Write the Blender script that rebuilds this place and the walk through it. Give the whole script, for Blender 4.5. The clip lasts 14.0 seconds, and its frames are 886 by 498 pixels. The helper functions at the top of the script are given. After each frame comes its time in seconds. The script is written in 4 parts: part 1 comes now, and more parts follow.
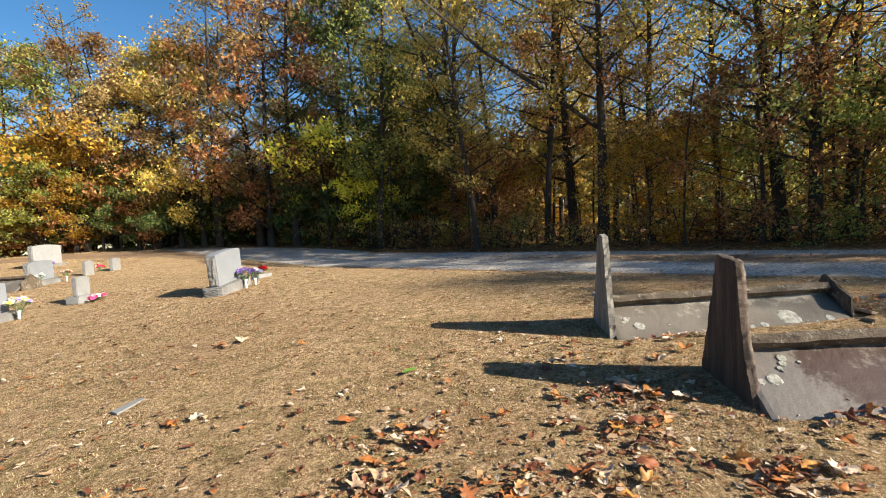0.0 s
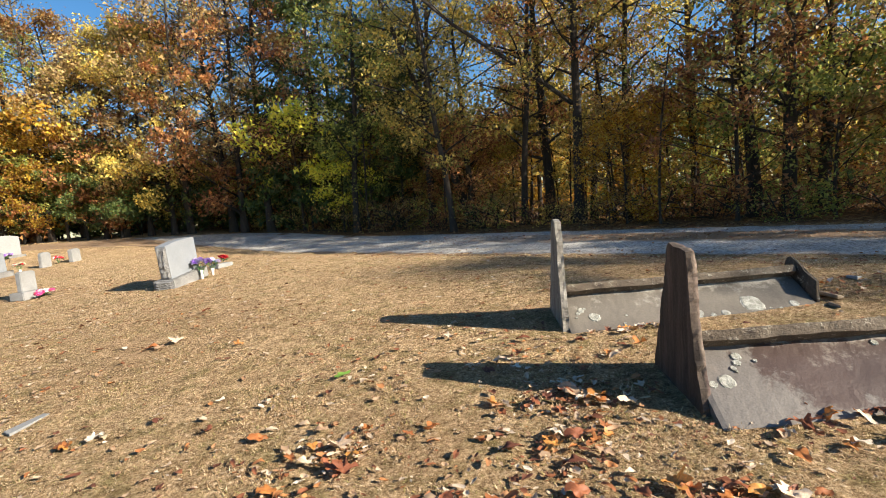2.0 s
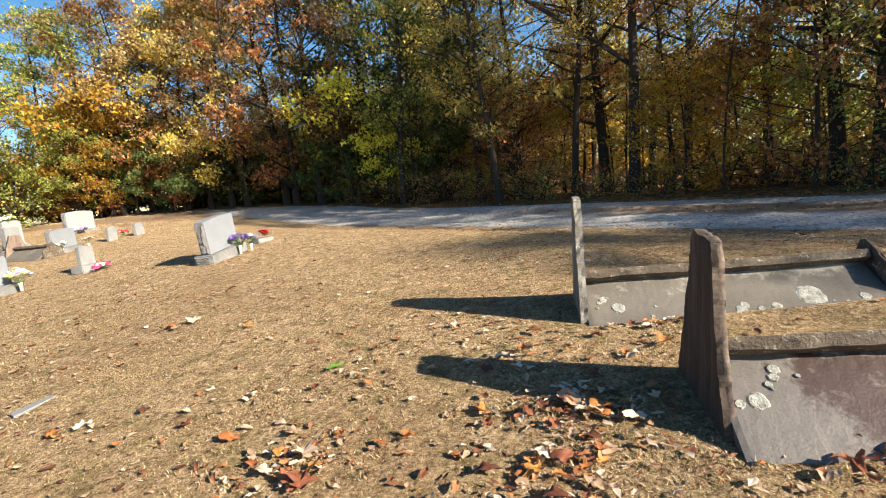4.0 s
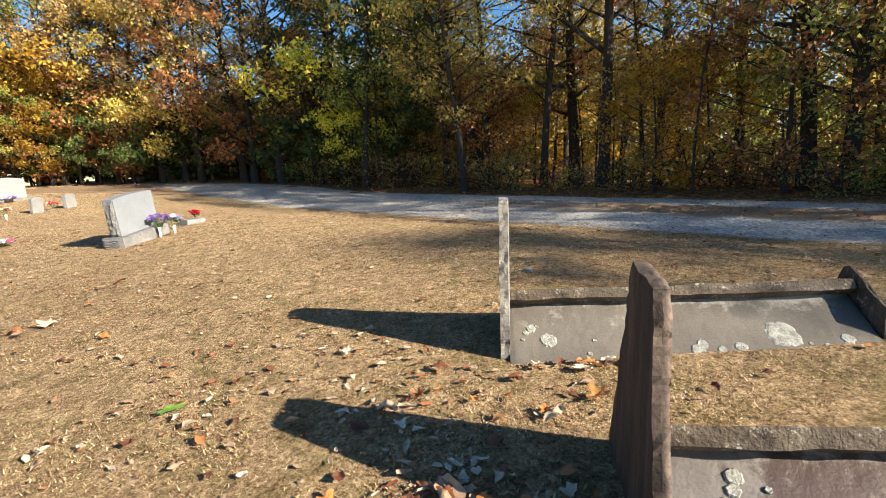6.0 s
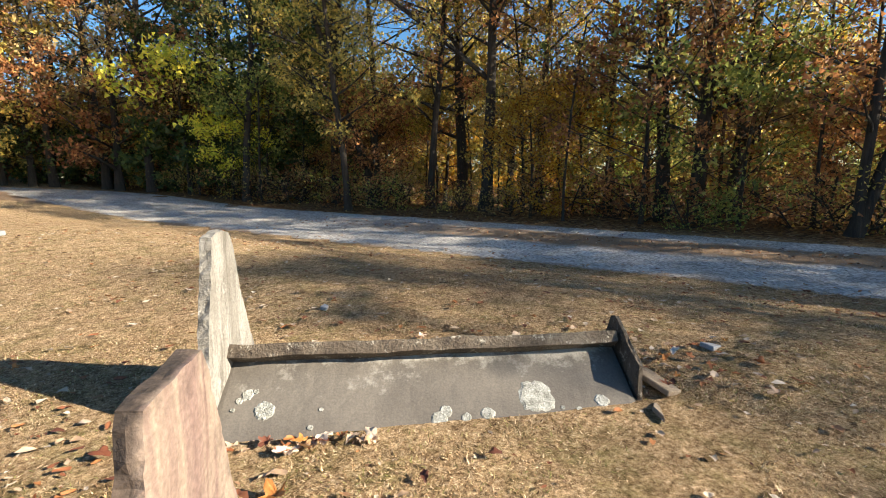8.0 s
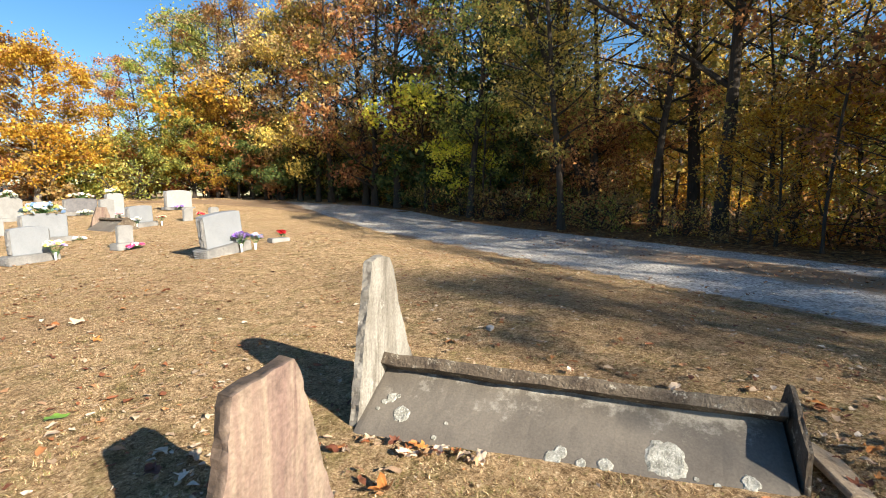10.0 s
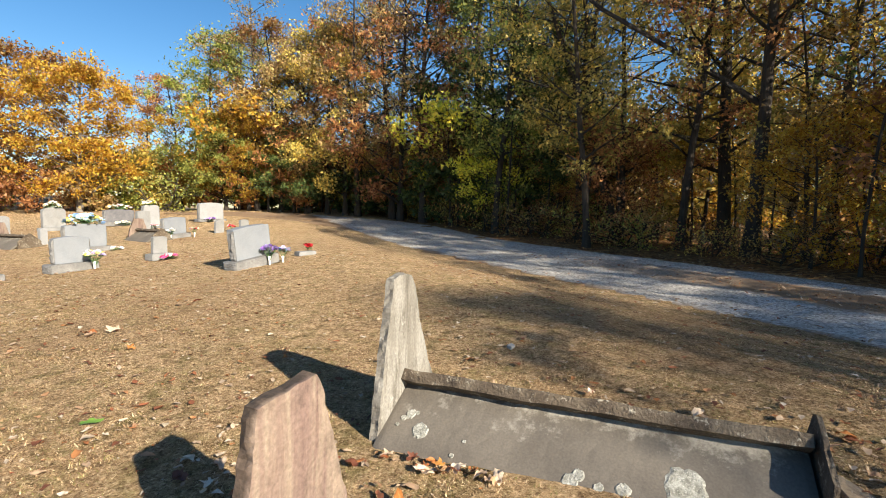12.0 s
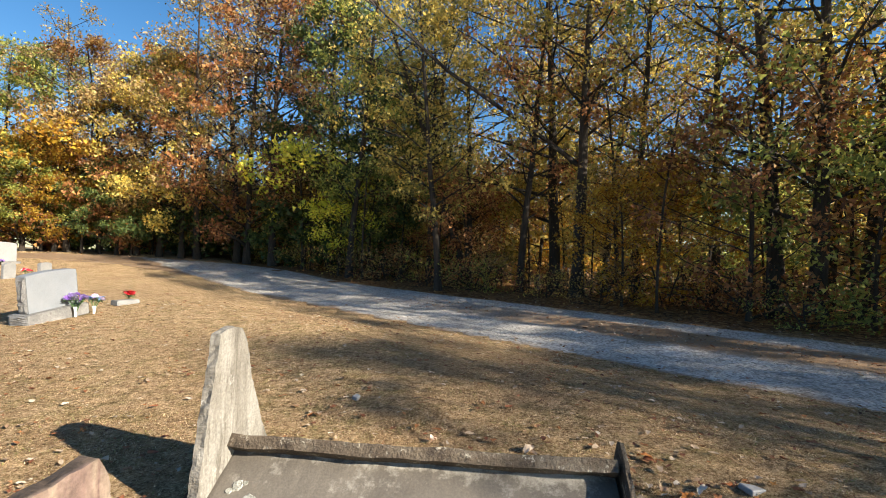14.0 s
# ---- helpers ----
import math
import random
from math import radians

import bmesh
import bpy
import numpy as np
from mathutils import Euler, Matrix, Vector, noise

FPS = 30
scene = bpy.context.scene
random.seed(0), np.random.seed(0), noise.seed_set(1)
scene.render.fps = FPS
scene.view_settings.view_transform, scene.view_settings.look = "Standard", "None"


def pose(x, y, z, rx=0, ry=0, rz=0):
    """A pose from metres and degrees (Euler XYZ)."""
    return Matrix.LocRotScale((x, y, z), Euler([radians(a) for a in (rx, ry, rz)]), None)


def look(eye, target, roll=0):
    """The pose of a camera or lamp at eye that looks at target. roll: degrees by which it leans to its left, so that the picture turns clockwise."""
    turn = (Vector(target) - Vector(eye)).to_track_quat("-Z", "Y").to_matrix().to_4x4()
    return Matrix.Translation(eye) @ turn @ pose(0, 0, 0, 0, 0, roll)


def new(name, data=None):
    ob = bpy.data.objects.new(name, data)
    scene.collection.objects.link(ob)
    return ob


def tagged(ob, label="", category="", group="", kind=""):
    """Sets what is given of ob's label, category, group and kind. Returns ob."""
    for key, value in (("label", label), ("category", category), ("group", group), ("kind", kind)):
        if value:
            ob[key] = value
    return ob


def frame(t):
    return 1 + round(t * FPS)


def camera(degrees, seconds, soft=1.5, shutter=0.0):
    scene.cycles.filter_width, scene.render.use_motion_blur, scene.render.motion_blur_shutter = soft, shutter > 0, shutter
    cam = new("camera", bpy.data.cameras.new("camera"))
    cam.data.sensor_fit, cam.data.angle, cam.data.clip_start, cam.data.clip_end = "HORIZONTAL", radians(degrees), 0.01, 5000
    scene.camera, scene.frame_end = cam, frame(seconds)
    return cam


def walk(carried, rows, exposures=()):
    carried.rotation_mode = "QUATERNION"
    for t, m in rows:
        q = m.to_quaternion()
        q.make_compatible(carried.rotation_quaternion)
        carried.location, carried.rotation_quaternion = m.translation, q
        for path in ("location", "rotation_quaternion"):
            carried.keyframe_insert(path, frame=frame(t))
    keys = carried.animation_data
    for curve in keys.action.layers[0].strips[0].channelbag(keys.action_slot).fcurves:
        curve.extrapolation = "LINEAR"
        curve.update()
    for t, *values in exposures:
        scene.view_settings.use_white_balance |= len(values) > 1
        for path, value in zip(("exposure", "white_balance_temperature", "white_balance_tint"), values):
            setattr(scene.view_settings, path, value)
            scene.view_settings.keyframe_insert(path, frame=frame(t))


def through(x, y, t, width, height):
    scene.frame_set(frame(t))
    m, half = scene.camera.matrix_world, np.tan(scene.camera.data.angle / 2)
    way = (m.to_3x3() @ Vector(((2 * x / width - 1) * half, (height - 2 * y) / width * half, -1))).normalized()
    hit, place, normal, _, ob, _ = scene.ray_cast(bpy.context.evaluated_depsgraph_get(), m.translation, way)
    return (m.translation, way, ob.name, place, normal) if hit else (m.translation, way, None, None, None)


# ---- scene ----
cam = camera(85.0, 14.0, 1.0)
PATH = [
    (0, (0.118, 0.082, 1.338), (0.093, 2.079, 1.247), -4.1),
    (0.5, (0.143, 0.172, 1.338), (0.241, 2.166, 1.214), -3.6),
    (1, (0.255, 0.233, 1.332), (0.387, 2.223, 1.185), -4.4),
    (1.5, (0.419, 0.333, 1.35), (0.488, 2.324, 1.18), -5.2),
    (2, (0.485, 0.43, 1.368), (0.513, 2.422, 1.19), -5.3),
    (2.5, (0.549, 0.57, 1.377), (0.639, 2.56, 1.195), -5.6),
    (3, (0.673, 0.632, 1.376), (0.732, 2.621, 1.179), -6.1),
    (3.5, (0.811, 0.675, 1.388), (0.638, 2.652, 1.144), -6.8),
    (3.7, (0.834, 0.704, 1.389), (0.634, 2.677, 1.13), -6.5),
    (5.8, (1.221, 1.529, 1.395), (1.044, 3.491, 1.049), -3.9),
    (6, (1.273, 1.585, 1.387), (1.162, 3.551, 1.037), -3.3),
    (6.5, (1.475, 1.836, 1.392), (1.615, 3.805, 1.067), -1.8),
    (7, (1.699, 1.958, 1.38), (1.976, 3.914, 1.069), -1.0),
    (7.5, (1.995, 1.996, 1.397), (2.256, 3.956, 1.095), -0.7),
    (8, (2.224, 2.062, 1.401), (2.476, 4.024, 1.11), -0.4),
    (8.5, (2.434, 2.157, 1.414), (2.59, 4.13, 1.123), 0.1),
    (9, (2.555, 2.12, 1.448), (2.381, 4.093, 1.171), -0.0),
    (9.2, (2.607, 2.068, 1.468), (2.257, 4.019, 1.205), -0.3),
    (11.5, (2.694, 1.962, 1.516), (1.934, 3.803, 1.333), 0.1),
    (12, (2.7, 1.956, 1.528), (1.956, 3.805, 1.367), 0.6),
    (12.5, (2.727, 1.97, 1.547), (2.109, 3.87, 1.451), 0.8),
    (13, (2.757, 1.981, 1.559), (2.353, 3.939, 1.533), 0.8),
    (13.5, (2.772, 1.988, 1.561), (2.519, 3.972, 1.574), 0.9),
    (14, (2.78, 1.992, 1.558), (2.601, 3.984, 1.584), 1.1),
]
walk(cam, [(t, look(eye, target, roll)) for t, eye, target, roll in PATH],
     [(0, 1.3), (1.5, 1.4), (2.5, 1.45), (3, 1.5), (6, 1.48), (7.5, 1.6), (9, 1.62), (9.2, 1.6), (11.5, 1.36), (12.5, 1.28), (13, 1.28), (14, 1.43)])

# ---- light ----
SUN = Vector((1.50, -0.72, 0.80)).normalized()
ELEV = math.asin(SUN.z)
world = bpy.data.worlds.new("sky")
scene.world = world
world.use_nodes = True
sky = world.node_tree.nodes.new("ShaderNodeTexSky")
sky.sky_type = "NISHITA"
sky.sun_disc = False
sky.sun_elevation = ELEV
sky.sun_rotation = math.atan2(SUN.x, SUN.y)
sky.altitude = 200
sky.ozone_density = 2.0
sky.dust_density = 0.4
deep = world.node_tree.nodes.new("ShaderNodeHueSaturation")
deep.inputs["Saturation"].default_value = 1.3
world.node_tree.links.new(sky.outputs[0], deep.inputs["Color"])
world.node_tree.links.new(deep.outputs[0], world.node_tree.nodes["Background"].inputs[0])
world.node_tree.nodes["Background"].inputs[1].default_value = 0.062
lamp = bpy.data.lights.new("sun", "SUN")
lamp.energy, lamp.angle, lamp.color = 5.0, radians(0.6), (1.0, 0.885, 0.72)
new("sun", lamp).matrix_world = look(SUN * 60, (0, 0, 0))
scene.view_settings.exposure = 1.5


# ---- ground shape ----
LANE_MID, LANE_TURN, LANE_HALF = 11.7, 0.05, 2.2


def soft(v):
    return np.log1p(np.exp(-np.abs(v) * 1.5)) / 1.5 + np.maximum(v, 0)


def lane_shift(s):
    """How far the lane's middle lies from its straight line, s metres along it: it bends at the far end."""
    return LANE_MID + LANE_TURN * s - 0.055 * np.clip(s - 17, 0, 13) ** 2


def ground_z(x, y):
    """Height of the ground: the lawn climbs gently, falls to the level lane, and swells to the far graves."""
    x, y = np.clip(x, -45, 45), np.clip(y, -30, 45)
    q, s = 0.6 * x + 0.8 * y, -0.8 * x + 0.6 * y
    lawn = 0.025 * x + 0.066 * y + 0.07 * soft(-8 - x) - 0.014 * soft(s - 4) - 0.016 * soft(np.minimum(s, 26) - 13)
    flat = 0.20 + 0.014 * np.clip(s, -20, 30) + 0.055 * soft(np.minimum(s, 30) - 14) + 0.02 * (np.clip(q, 0, 17) - 11.5) - 0.045 * np.minimum(soft(q - 17), 20)
    w = np.clip((q - lane_shift(s) + LANE_HALF + 3.3) / 3.3, 0, 1)
    return lawn + (flat - lawn) * w * w * (3 - 2 * w)


# ---- materials ----
def material(name):
    m = bpy.data.materials.new(name)
    m.use_nodes = True
    return m, m.node_tree.nodes, m.node_tree.links, m.node_tree.nodes["Principled BSDF"]


def ramp(nodes, stops):
    n = nodes.new("ShaderNodeValToRGB")
    e = n.color_ramp.elements
    while len(e) < len(stops):
        e.new(0.5)
    for k, (p, c) in enumerate(stops):
        e[k].position, e[k].color = p, (*c, 1)
    return n


def noise_tex(nodes, links, scale, detail=4, rough=0.6, vec=None):
    n = nodes.new("ShaderNodeTexNoise")
    n.inputs["Scale"].default_value, n.inputs["Detail"].default_value, n.inputs["Roughness"].default_value = scale, detail, rough
    if vec:
        links.new(vec, n.inputs["Vector"])
    return n


def mix(nodes, links, fac, a, b, mode="MIX"):
    n = nodes.new("ShaderNodeMix")
    n.data_type, n.blend_type = "RGBA", mode
    for sock, v in ((n.inputs[0], fac), (n.inputs[6], a), (n.inputs[7], b)):
        if hasattr(v, "is_linked"):
            links.new(v, sock)
        elif isinstance(v, tuple):
            sock.default_value = (*v, 1)
        else:
            sock.default_value = v
    return n.outputs[2]


def bump(nodes, links, height, strength, dist, bsdf):
    b = nodes.new("ShaderNodeBump")
    b.inputs["Strength"].default_value, b.inputs["Distance"].default_value = strength, dist
    links.new(height, b.inputs["Height"])
    links.new(b.outputs[0], bsdf.inputs["Normal"])


def stone(name, stops, dark, pale, scale=3.0, rough=0.85, stretch=(1, 1, 1), grain=60, pale_at=0.62, dark_at=0.55, bump_by=0.35, crust=None):
    m, n, l, b = material(name)
    tc = n.new("ShaderNodeTexCoord")
    mp = n.new("ShaderNodeMapping")
    mp.inputs["Scale"].default_value = stretch
    l.new(tc.outputs["Object"], mp.inputs["Vector"])
    v = mp.outputs[0]
    big = noise_tex(n, l, scale, 6, 0.65, v)
    r = ramp(n, stops)
    l.new(big.outputs[0], r.inputs[0])
    st = noise_tex(n, l, scale * 2.3, 8, 0.7, v)
    sr = ramp(n, [(dark_at, (0, 0, 0)), (dark_at + 0.12, (1, 1, 1))])
    l.new(st.outputs[0], sr.inputs[0])
    c = mix(n, l, sr.outputs[0], r.outputs[0], dark)
    cr = noise_tex(n, l, scale * 4.1, 10, 0.75, tc.outputs["Object"])
    cp = ramp(n, [(pale_at, (0, 0, 0)), (pale_at + 0.06, (1, 1, 1))])
    l.new(cr.outputs[0], cp.inputs[0])
    c = mix(n, l, cp.outputs[0], c, pale)
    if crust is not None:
        # blackish brown on the -x side and round the arrises, broken by noise
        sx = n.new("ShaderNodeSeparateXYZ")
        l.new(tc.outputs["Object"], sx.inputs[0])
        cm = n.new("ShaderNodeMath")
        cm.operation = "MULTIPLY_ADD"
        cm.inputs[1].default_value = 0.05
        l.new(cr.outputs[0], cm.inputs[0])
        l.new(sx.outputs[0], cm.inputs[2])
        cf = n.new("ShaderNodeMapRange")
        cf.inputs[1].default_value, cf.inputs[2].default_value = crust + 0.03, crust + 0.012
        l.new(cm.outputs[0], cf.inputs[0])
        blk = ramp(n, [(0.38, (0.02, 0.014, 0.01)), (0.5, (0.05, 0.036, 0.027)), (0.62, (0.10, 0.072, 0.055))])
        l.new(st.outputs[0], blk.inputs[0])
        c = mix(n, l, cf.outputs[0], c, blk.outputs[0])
    gr = noise_tex(n, l, grain, 4, 0.6, tc.outputs["Object"])
    gc = ramp(n, [(0.3, (0.72, 0.72, 0.72)), (0.7, (1.12, 1.12, 1.12))])
    l.new(gr.outputs[0], gc.inputs[0])
    c = mix(n, l, 1.0, c, gc.outputs[0], "MULTIPLY")
    l.new(c, b.inputs["Base Color"])
    b.inputs["Roughness"].default_value = rough
    ad = n.new("ShaderNodeMath")
    ad.operation = "ADD"
    l.new(st.outputs[0], ad.inputs[0])
    l.new(gr.outputs[0], ad.inputs[1])
    bump(n, l, ad.outputs[0], bump_by, 0.02, b)
    return m


def leaf_stone(name, lo, hi, crust, pale, patch, rough):
    """A long stone leaf: smooth bare stone in a patch (x, z, half sizes), broken crust round it, pale growth under the ridge."""
    m, n, l, b = material(name)
    o = n.new("ShaderNodeTexCoord").outputs["Object"]
    big = noise_tex(n, l, 2.4, 6, 0.6, o)
    base = ramp(n, [(0.35, lo), (0.65, hi)])
    l.new(big.outputs[0], base.inputs[0])
    mp = n.new("ShaderNodeMapping")
    mp.inputs["Location"].default_value = (-patch[0] / patch[2], 0, -patch[1] / patch[3])
    mp.inputs["Scale"].default_value = (1 / patch[2], 0, 1 / patch[3])
    l.new(o, mp.inputs["Vector"])
    far = n.new("ShaderNodeVectorMath")
    far.operation = "LENGTH"
    l.new(mp.outputs[0], far.inputs[0])
    spk = noise_tex(n, l, 7, 12, 0.78, o)
    blot = noise_tex(n, l, 2.0, 5, 0.6, o)

    def add(x, k, y):
        ma = n.new("ShaderNodeMath")
        ma.operation = "MULTIPLY_ADD"
        ma.inputs[1].default_value = k
        l.new(x, ma.inputs[0])
        l.new(y, ma.inputs[2])
        return ma.outputs[0]
    f = add(spk.outputs[0], 2.2, add(blot.outputs[0], 1.6, far.outputs["Value"]))
    fr = n.new("ShaderNodeMapRange")
    fr.inputs[1].default_value, fr.inputs[2].default_value = 2.85, 3.1
    l.new(f, fr.inputs[0])
    c = mix(n, l, fr.outputs[0], base.outputs[0], crust)
    # growth under the ridge
    sx = n.new("ShaderNodeSeparateXYZ")
    l.new(o, sx.inputs[0])
    g = add(spk.outputs[0], 0.5, add(blot.outputs[0], 0.28, sx.outputs[2]))
    gr = n.new("ShaderNodeMapRange")
    gr.inputs[1].default_value, gr.inputs[2].default_value = 0.585, 0.655
    l.new(g, gr.inputs[0])
    c = mix(n, l, gr.outputs[0], c, pale)
    fine = noise_tex(n, l, 90, 4, 0.6, o)
    gc = ramp(n, [(0.3, (0.8, 0.8, 0.8)), (0.7, (1.1, 1.1, 1.1))])
    l.new(fine.outputs[0], gc.inputs[0])
    c = mix(n, l, 1.0, c, gc.outputs[0], "MULTIPLY")
    l.new(c, b.inputs["Base Color"])
    b.inputs["Roughness"].default_value = rough
    bump(n, l, add(fr.outputs[0], 0.5, fine.outputs[0]), 0.2, 0.01, b)
    return m


def leaf_material(name, stops, through=0.52, rough=0.55, by_object=False, tufts=False, pale=1.0):
    m, n, l, b = material(name)
    if by_object:
        src = n.new("ShaderNodeObjectInfo").outputs["Random"]
    else:
        src = n.new("ShaderNodeNewGeometry").outputs["Random Per Island"]
    r = ramp(n, stops)
    l.new(src, r.inputs[0])
    oi = n.new("ShaderNodeObjectInfo")
    hs = n.new("ShaderNodeHueSaturation")
    mr = n.new("ShaderNodeMapRange")
    mr.inputs[3].default_value, mr.inputs[4].default_value = 0.85, 1.3
    l.new(oi.outputs["Random"], mr.inputs[0])
    l.new(mr.outputs[0], hs.inputs["Value"])
    l.new(r.outputs[0], hs.inputs["Color"])
    tc = n.new("ShaderNodeTexCoord")
    no = noise_tex(n, l, 14 if tufts else 30, 8 if tufts else 3, 0.85 if tufts else 0.6, tc.outputs["Object"])
    nc = ramp(n, [(0.38, (0.42, 0.38, 0.32)), (0.5, (1.0, 1.0, 1.0)), (0.62, (1.3, 1.28, 1.25))] if tufts else [(0.3, (0.75, 0.72, 0.7)), (0.7, (1.1, 1.1, 1.1))])
    l.new(no.outputs[0], nc.inputs[0])
    c = mix(n, l, 1.0, hs.outputs[0], nc.outputs[0], "MULTIPLY")
    if pale != 1.0:
        c = mix(n, l, 1.0, c, (pale, pale * 0.98, pale * 0.95), "MULTIPLY")
    l.new(c, b.inputs["Base Color"])
    b.inputs["Roughness"].default_value = rough
    if through:
        tr = n.new("ShaderNodeBsdfTranslucent")
        l.new(c, tr.inputs[0])
        ms = n.new("ShaderNodeMixShader")
        ms.inputs[0].default_value = through
        l.new(b.outputs[0], ms.inputs[1])
        l.new(tr.outputs[0], ms.inputs[2])
        l.new(ms.outputs[0], n["Material Output"].inputs["Surface"])
    return m


def plain(name, col, rough=0.6, vary=0.15, scale=40, metal=0.0):
    m, n, l, b = material(name)
    tc = n.new("ShaderNodeTexCoord")
    no = noise_tex(n, l, scale, 5, 0.65, tc.outputs["Object"])
    lo, hi = tuple(c * (1 - vary) for c in col), tuple(min(1, c * (1 + vary)) for c in col)
    r = ramp(n, [(0.3, lo), (0.7, hi)])
    l.new(no.outputs[0], r.inputs[0])
    l.new(r.outputs[0], b.inputs["Base Color"])
    b.inputs["Roughness"].default_value, b.inputs["Metallic"].default_value = rough, metal
    bump(n, l, no.outputs[0], 0.2, 0.004, b)
    return m


def lawn_material():
    m, n, l, b = material("dry_lawn")
    geo = n.new("ShaderNodeNewGeometry")
    p = geo.outputs["Position"]
    fine = noise_tex(n, l, 48, 10, 0.85, p)
    mid = noise_tex(n, l, 5, 8, 0.7, p)
    large = noise_tex(n, l, 0.5, 5, 0.6, p)
    straw = ramp(n, [(0.36, (0.07, 0.04, 0.02)), (0.46, (0.31, 0.205, 0.11)), (0.54, (0.50, 0.355, 0.205)), (0.64, (0.74, 0.60, 0.42))])
    l.new(fine.outputs[0], straw.inputs[0])
    green = ramp(n, [(0.3, (0.07, 0.065, 0.02)), (0.7, (0.27, 0.235, 0.085))])
    l.new(fine.outputs[0], green.inputs[0])
    gf = ramp(n, [(0.47, (0, 0, 0)), (0.68, (0.75, 0.75, 0.75))])
    l.new(mid.outputs[0], gf.inputs[0])
    c = mix(n, l, gf.outputs[0], straw.outputs[0], green.outputs[0])
    earth = ramp(n, [(0.38, (0.16, 0.095, 0.05)), (0.6, (0.42, 0.285, 0.17))])
    l.new(fine.outputs[0], earth.inputs[0])
    df = ramp(n, [(0.5, (0, 0, 0)), (0.68, (0.7, 0.7, 0.7))])
    l.new(large.outputs[0], df.inputs[0])
    c = mix(n, l, df.outputs[0], c, earth.outputs[0])
    tuft = noise_tex(n, l, 21, 8, 0.85, p)
    tr = ramp(n, [(0.38, (0.42, 0.38, 0.32)), (0.5, (1, 1, 1)), (0.62, (1.25, 1.24, 1.22))])
    l.new(tuft.outputs[0], tr.inputs[0])
    c = mix(n, l, 1.0, c, tr.outputs[0], "MULTIPLY")
    blot = noise_tex(n, l, 8, 6, 0.7, p)
    br = ramp(n, [(0.38, (0.85, 0.82, 0.78)), (0.52, (1.18, 1.18, 1.18)), (0.64, (1.36, 1.36, 1.36))])
    l.new(blot.outputs[0], br.inputs[0])
    c = mix(n, l, 1.0, c, br.outputs[0], "MULTIPLY")
    # leaf litter under the trees
    dot = n.new("ShaderNodeVectorMath")
    dot.operation = "DOT_PRODUCT"
    dot.inputs[1].default_value = (0.6, 0.8, 0)
    l.new(p, dot.inputs[0])
    wob = n.new("ShaderNodeMath")
    wob.operation = "MULTIPLY_ADD"
    wob.inputs[1].default_value = 1.6
    l.new(mid.outputs[0], wob.inputs[0])
    l.new(dot.outputs["Value"], wob.inputs[2])
    lf = n.new("ShaderNodeMapRange")
    lf.inputs[1].default_value, lf.inputs[2].default_value = 14.2, 15.2
    l.new(wob.outputs[0], lf.inputs[0])
    vor = n.new("ShaderNodeTexVoronoi")
    vor.inputs["Scale"].default_value = 14
    l.new(p, vor.inputs["Vector"])
    sep = n.new("ShaderNodeSeparateColor")
    l.new(vor.outputs["Color"], sep.inputs[0])
    litter = ramp(n, [(0.0, (0.05, 0.028, 0.014)), (0.5, (0.17, 0.085, 0.035)), (0.8, (0.28, 0.15, 0.05)), (1.0, (0.33, 0.24, 0.12))])
    l.new(sep.outputs[0], litter.inputs[0])
    c = mix(n, l, lf.outputs[0], c, litter.outputs[0])
    l.new(c, b.inputs["Base Color"])
    b.inputs["Roughness"].default_value = 0.95
    b.inputs["Specular IOR Level"].default_value = 0.15
    bump(n, l, fine.outputs[0], 1.0, 0.05, b)
    return m


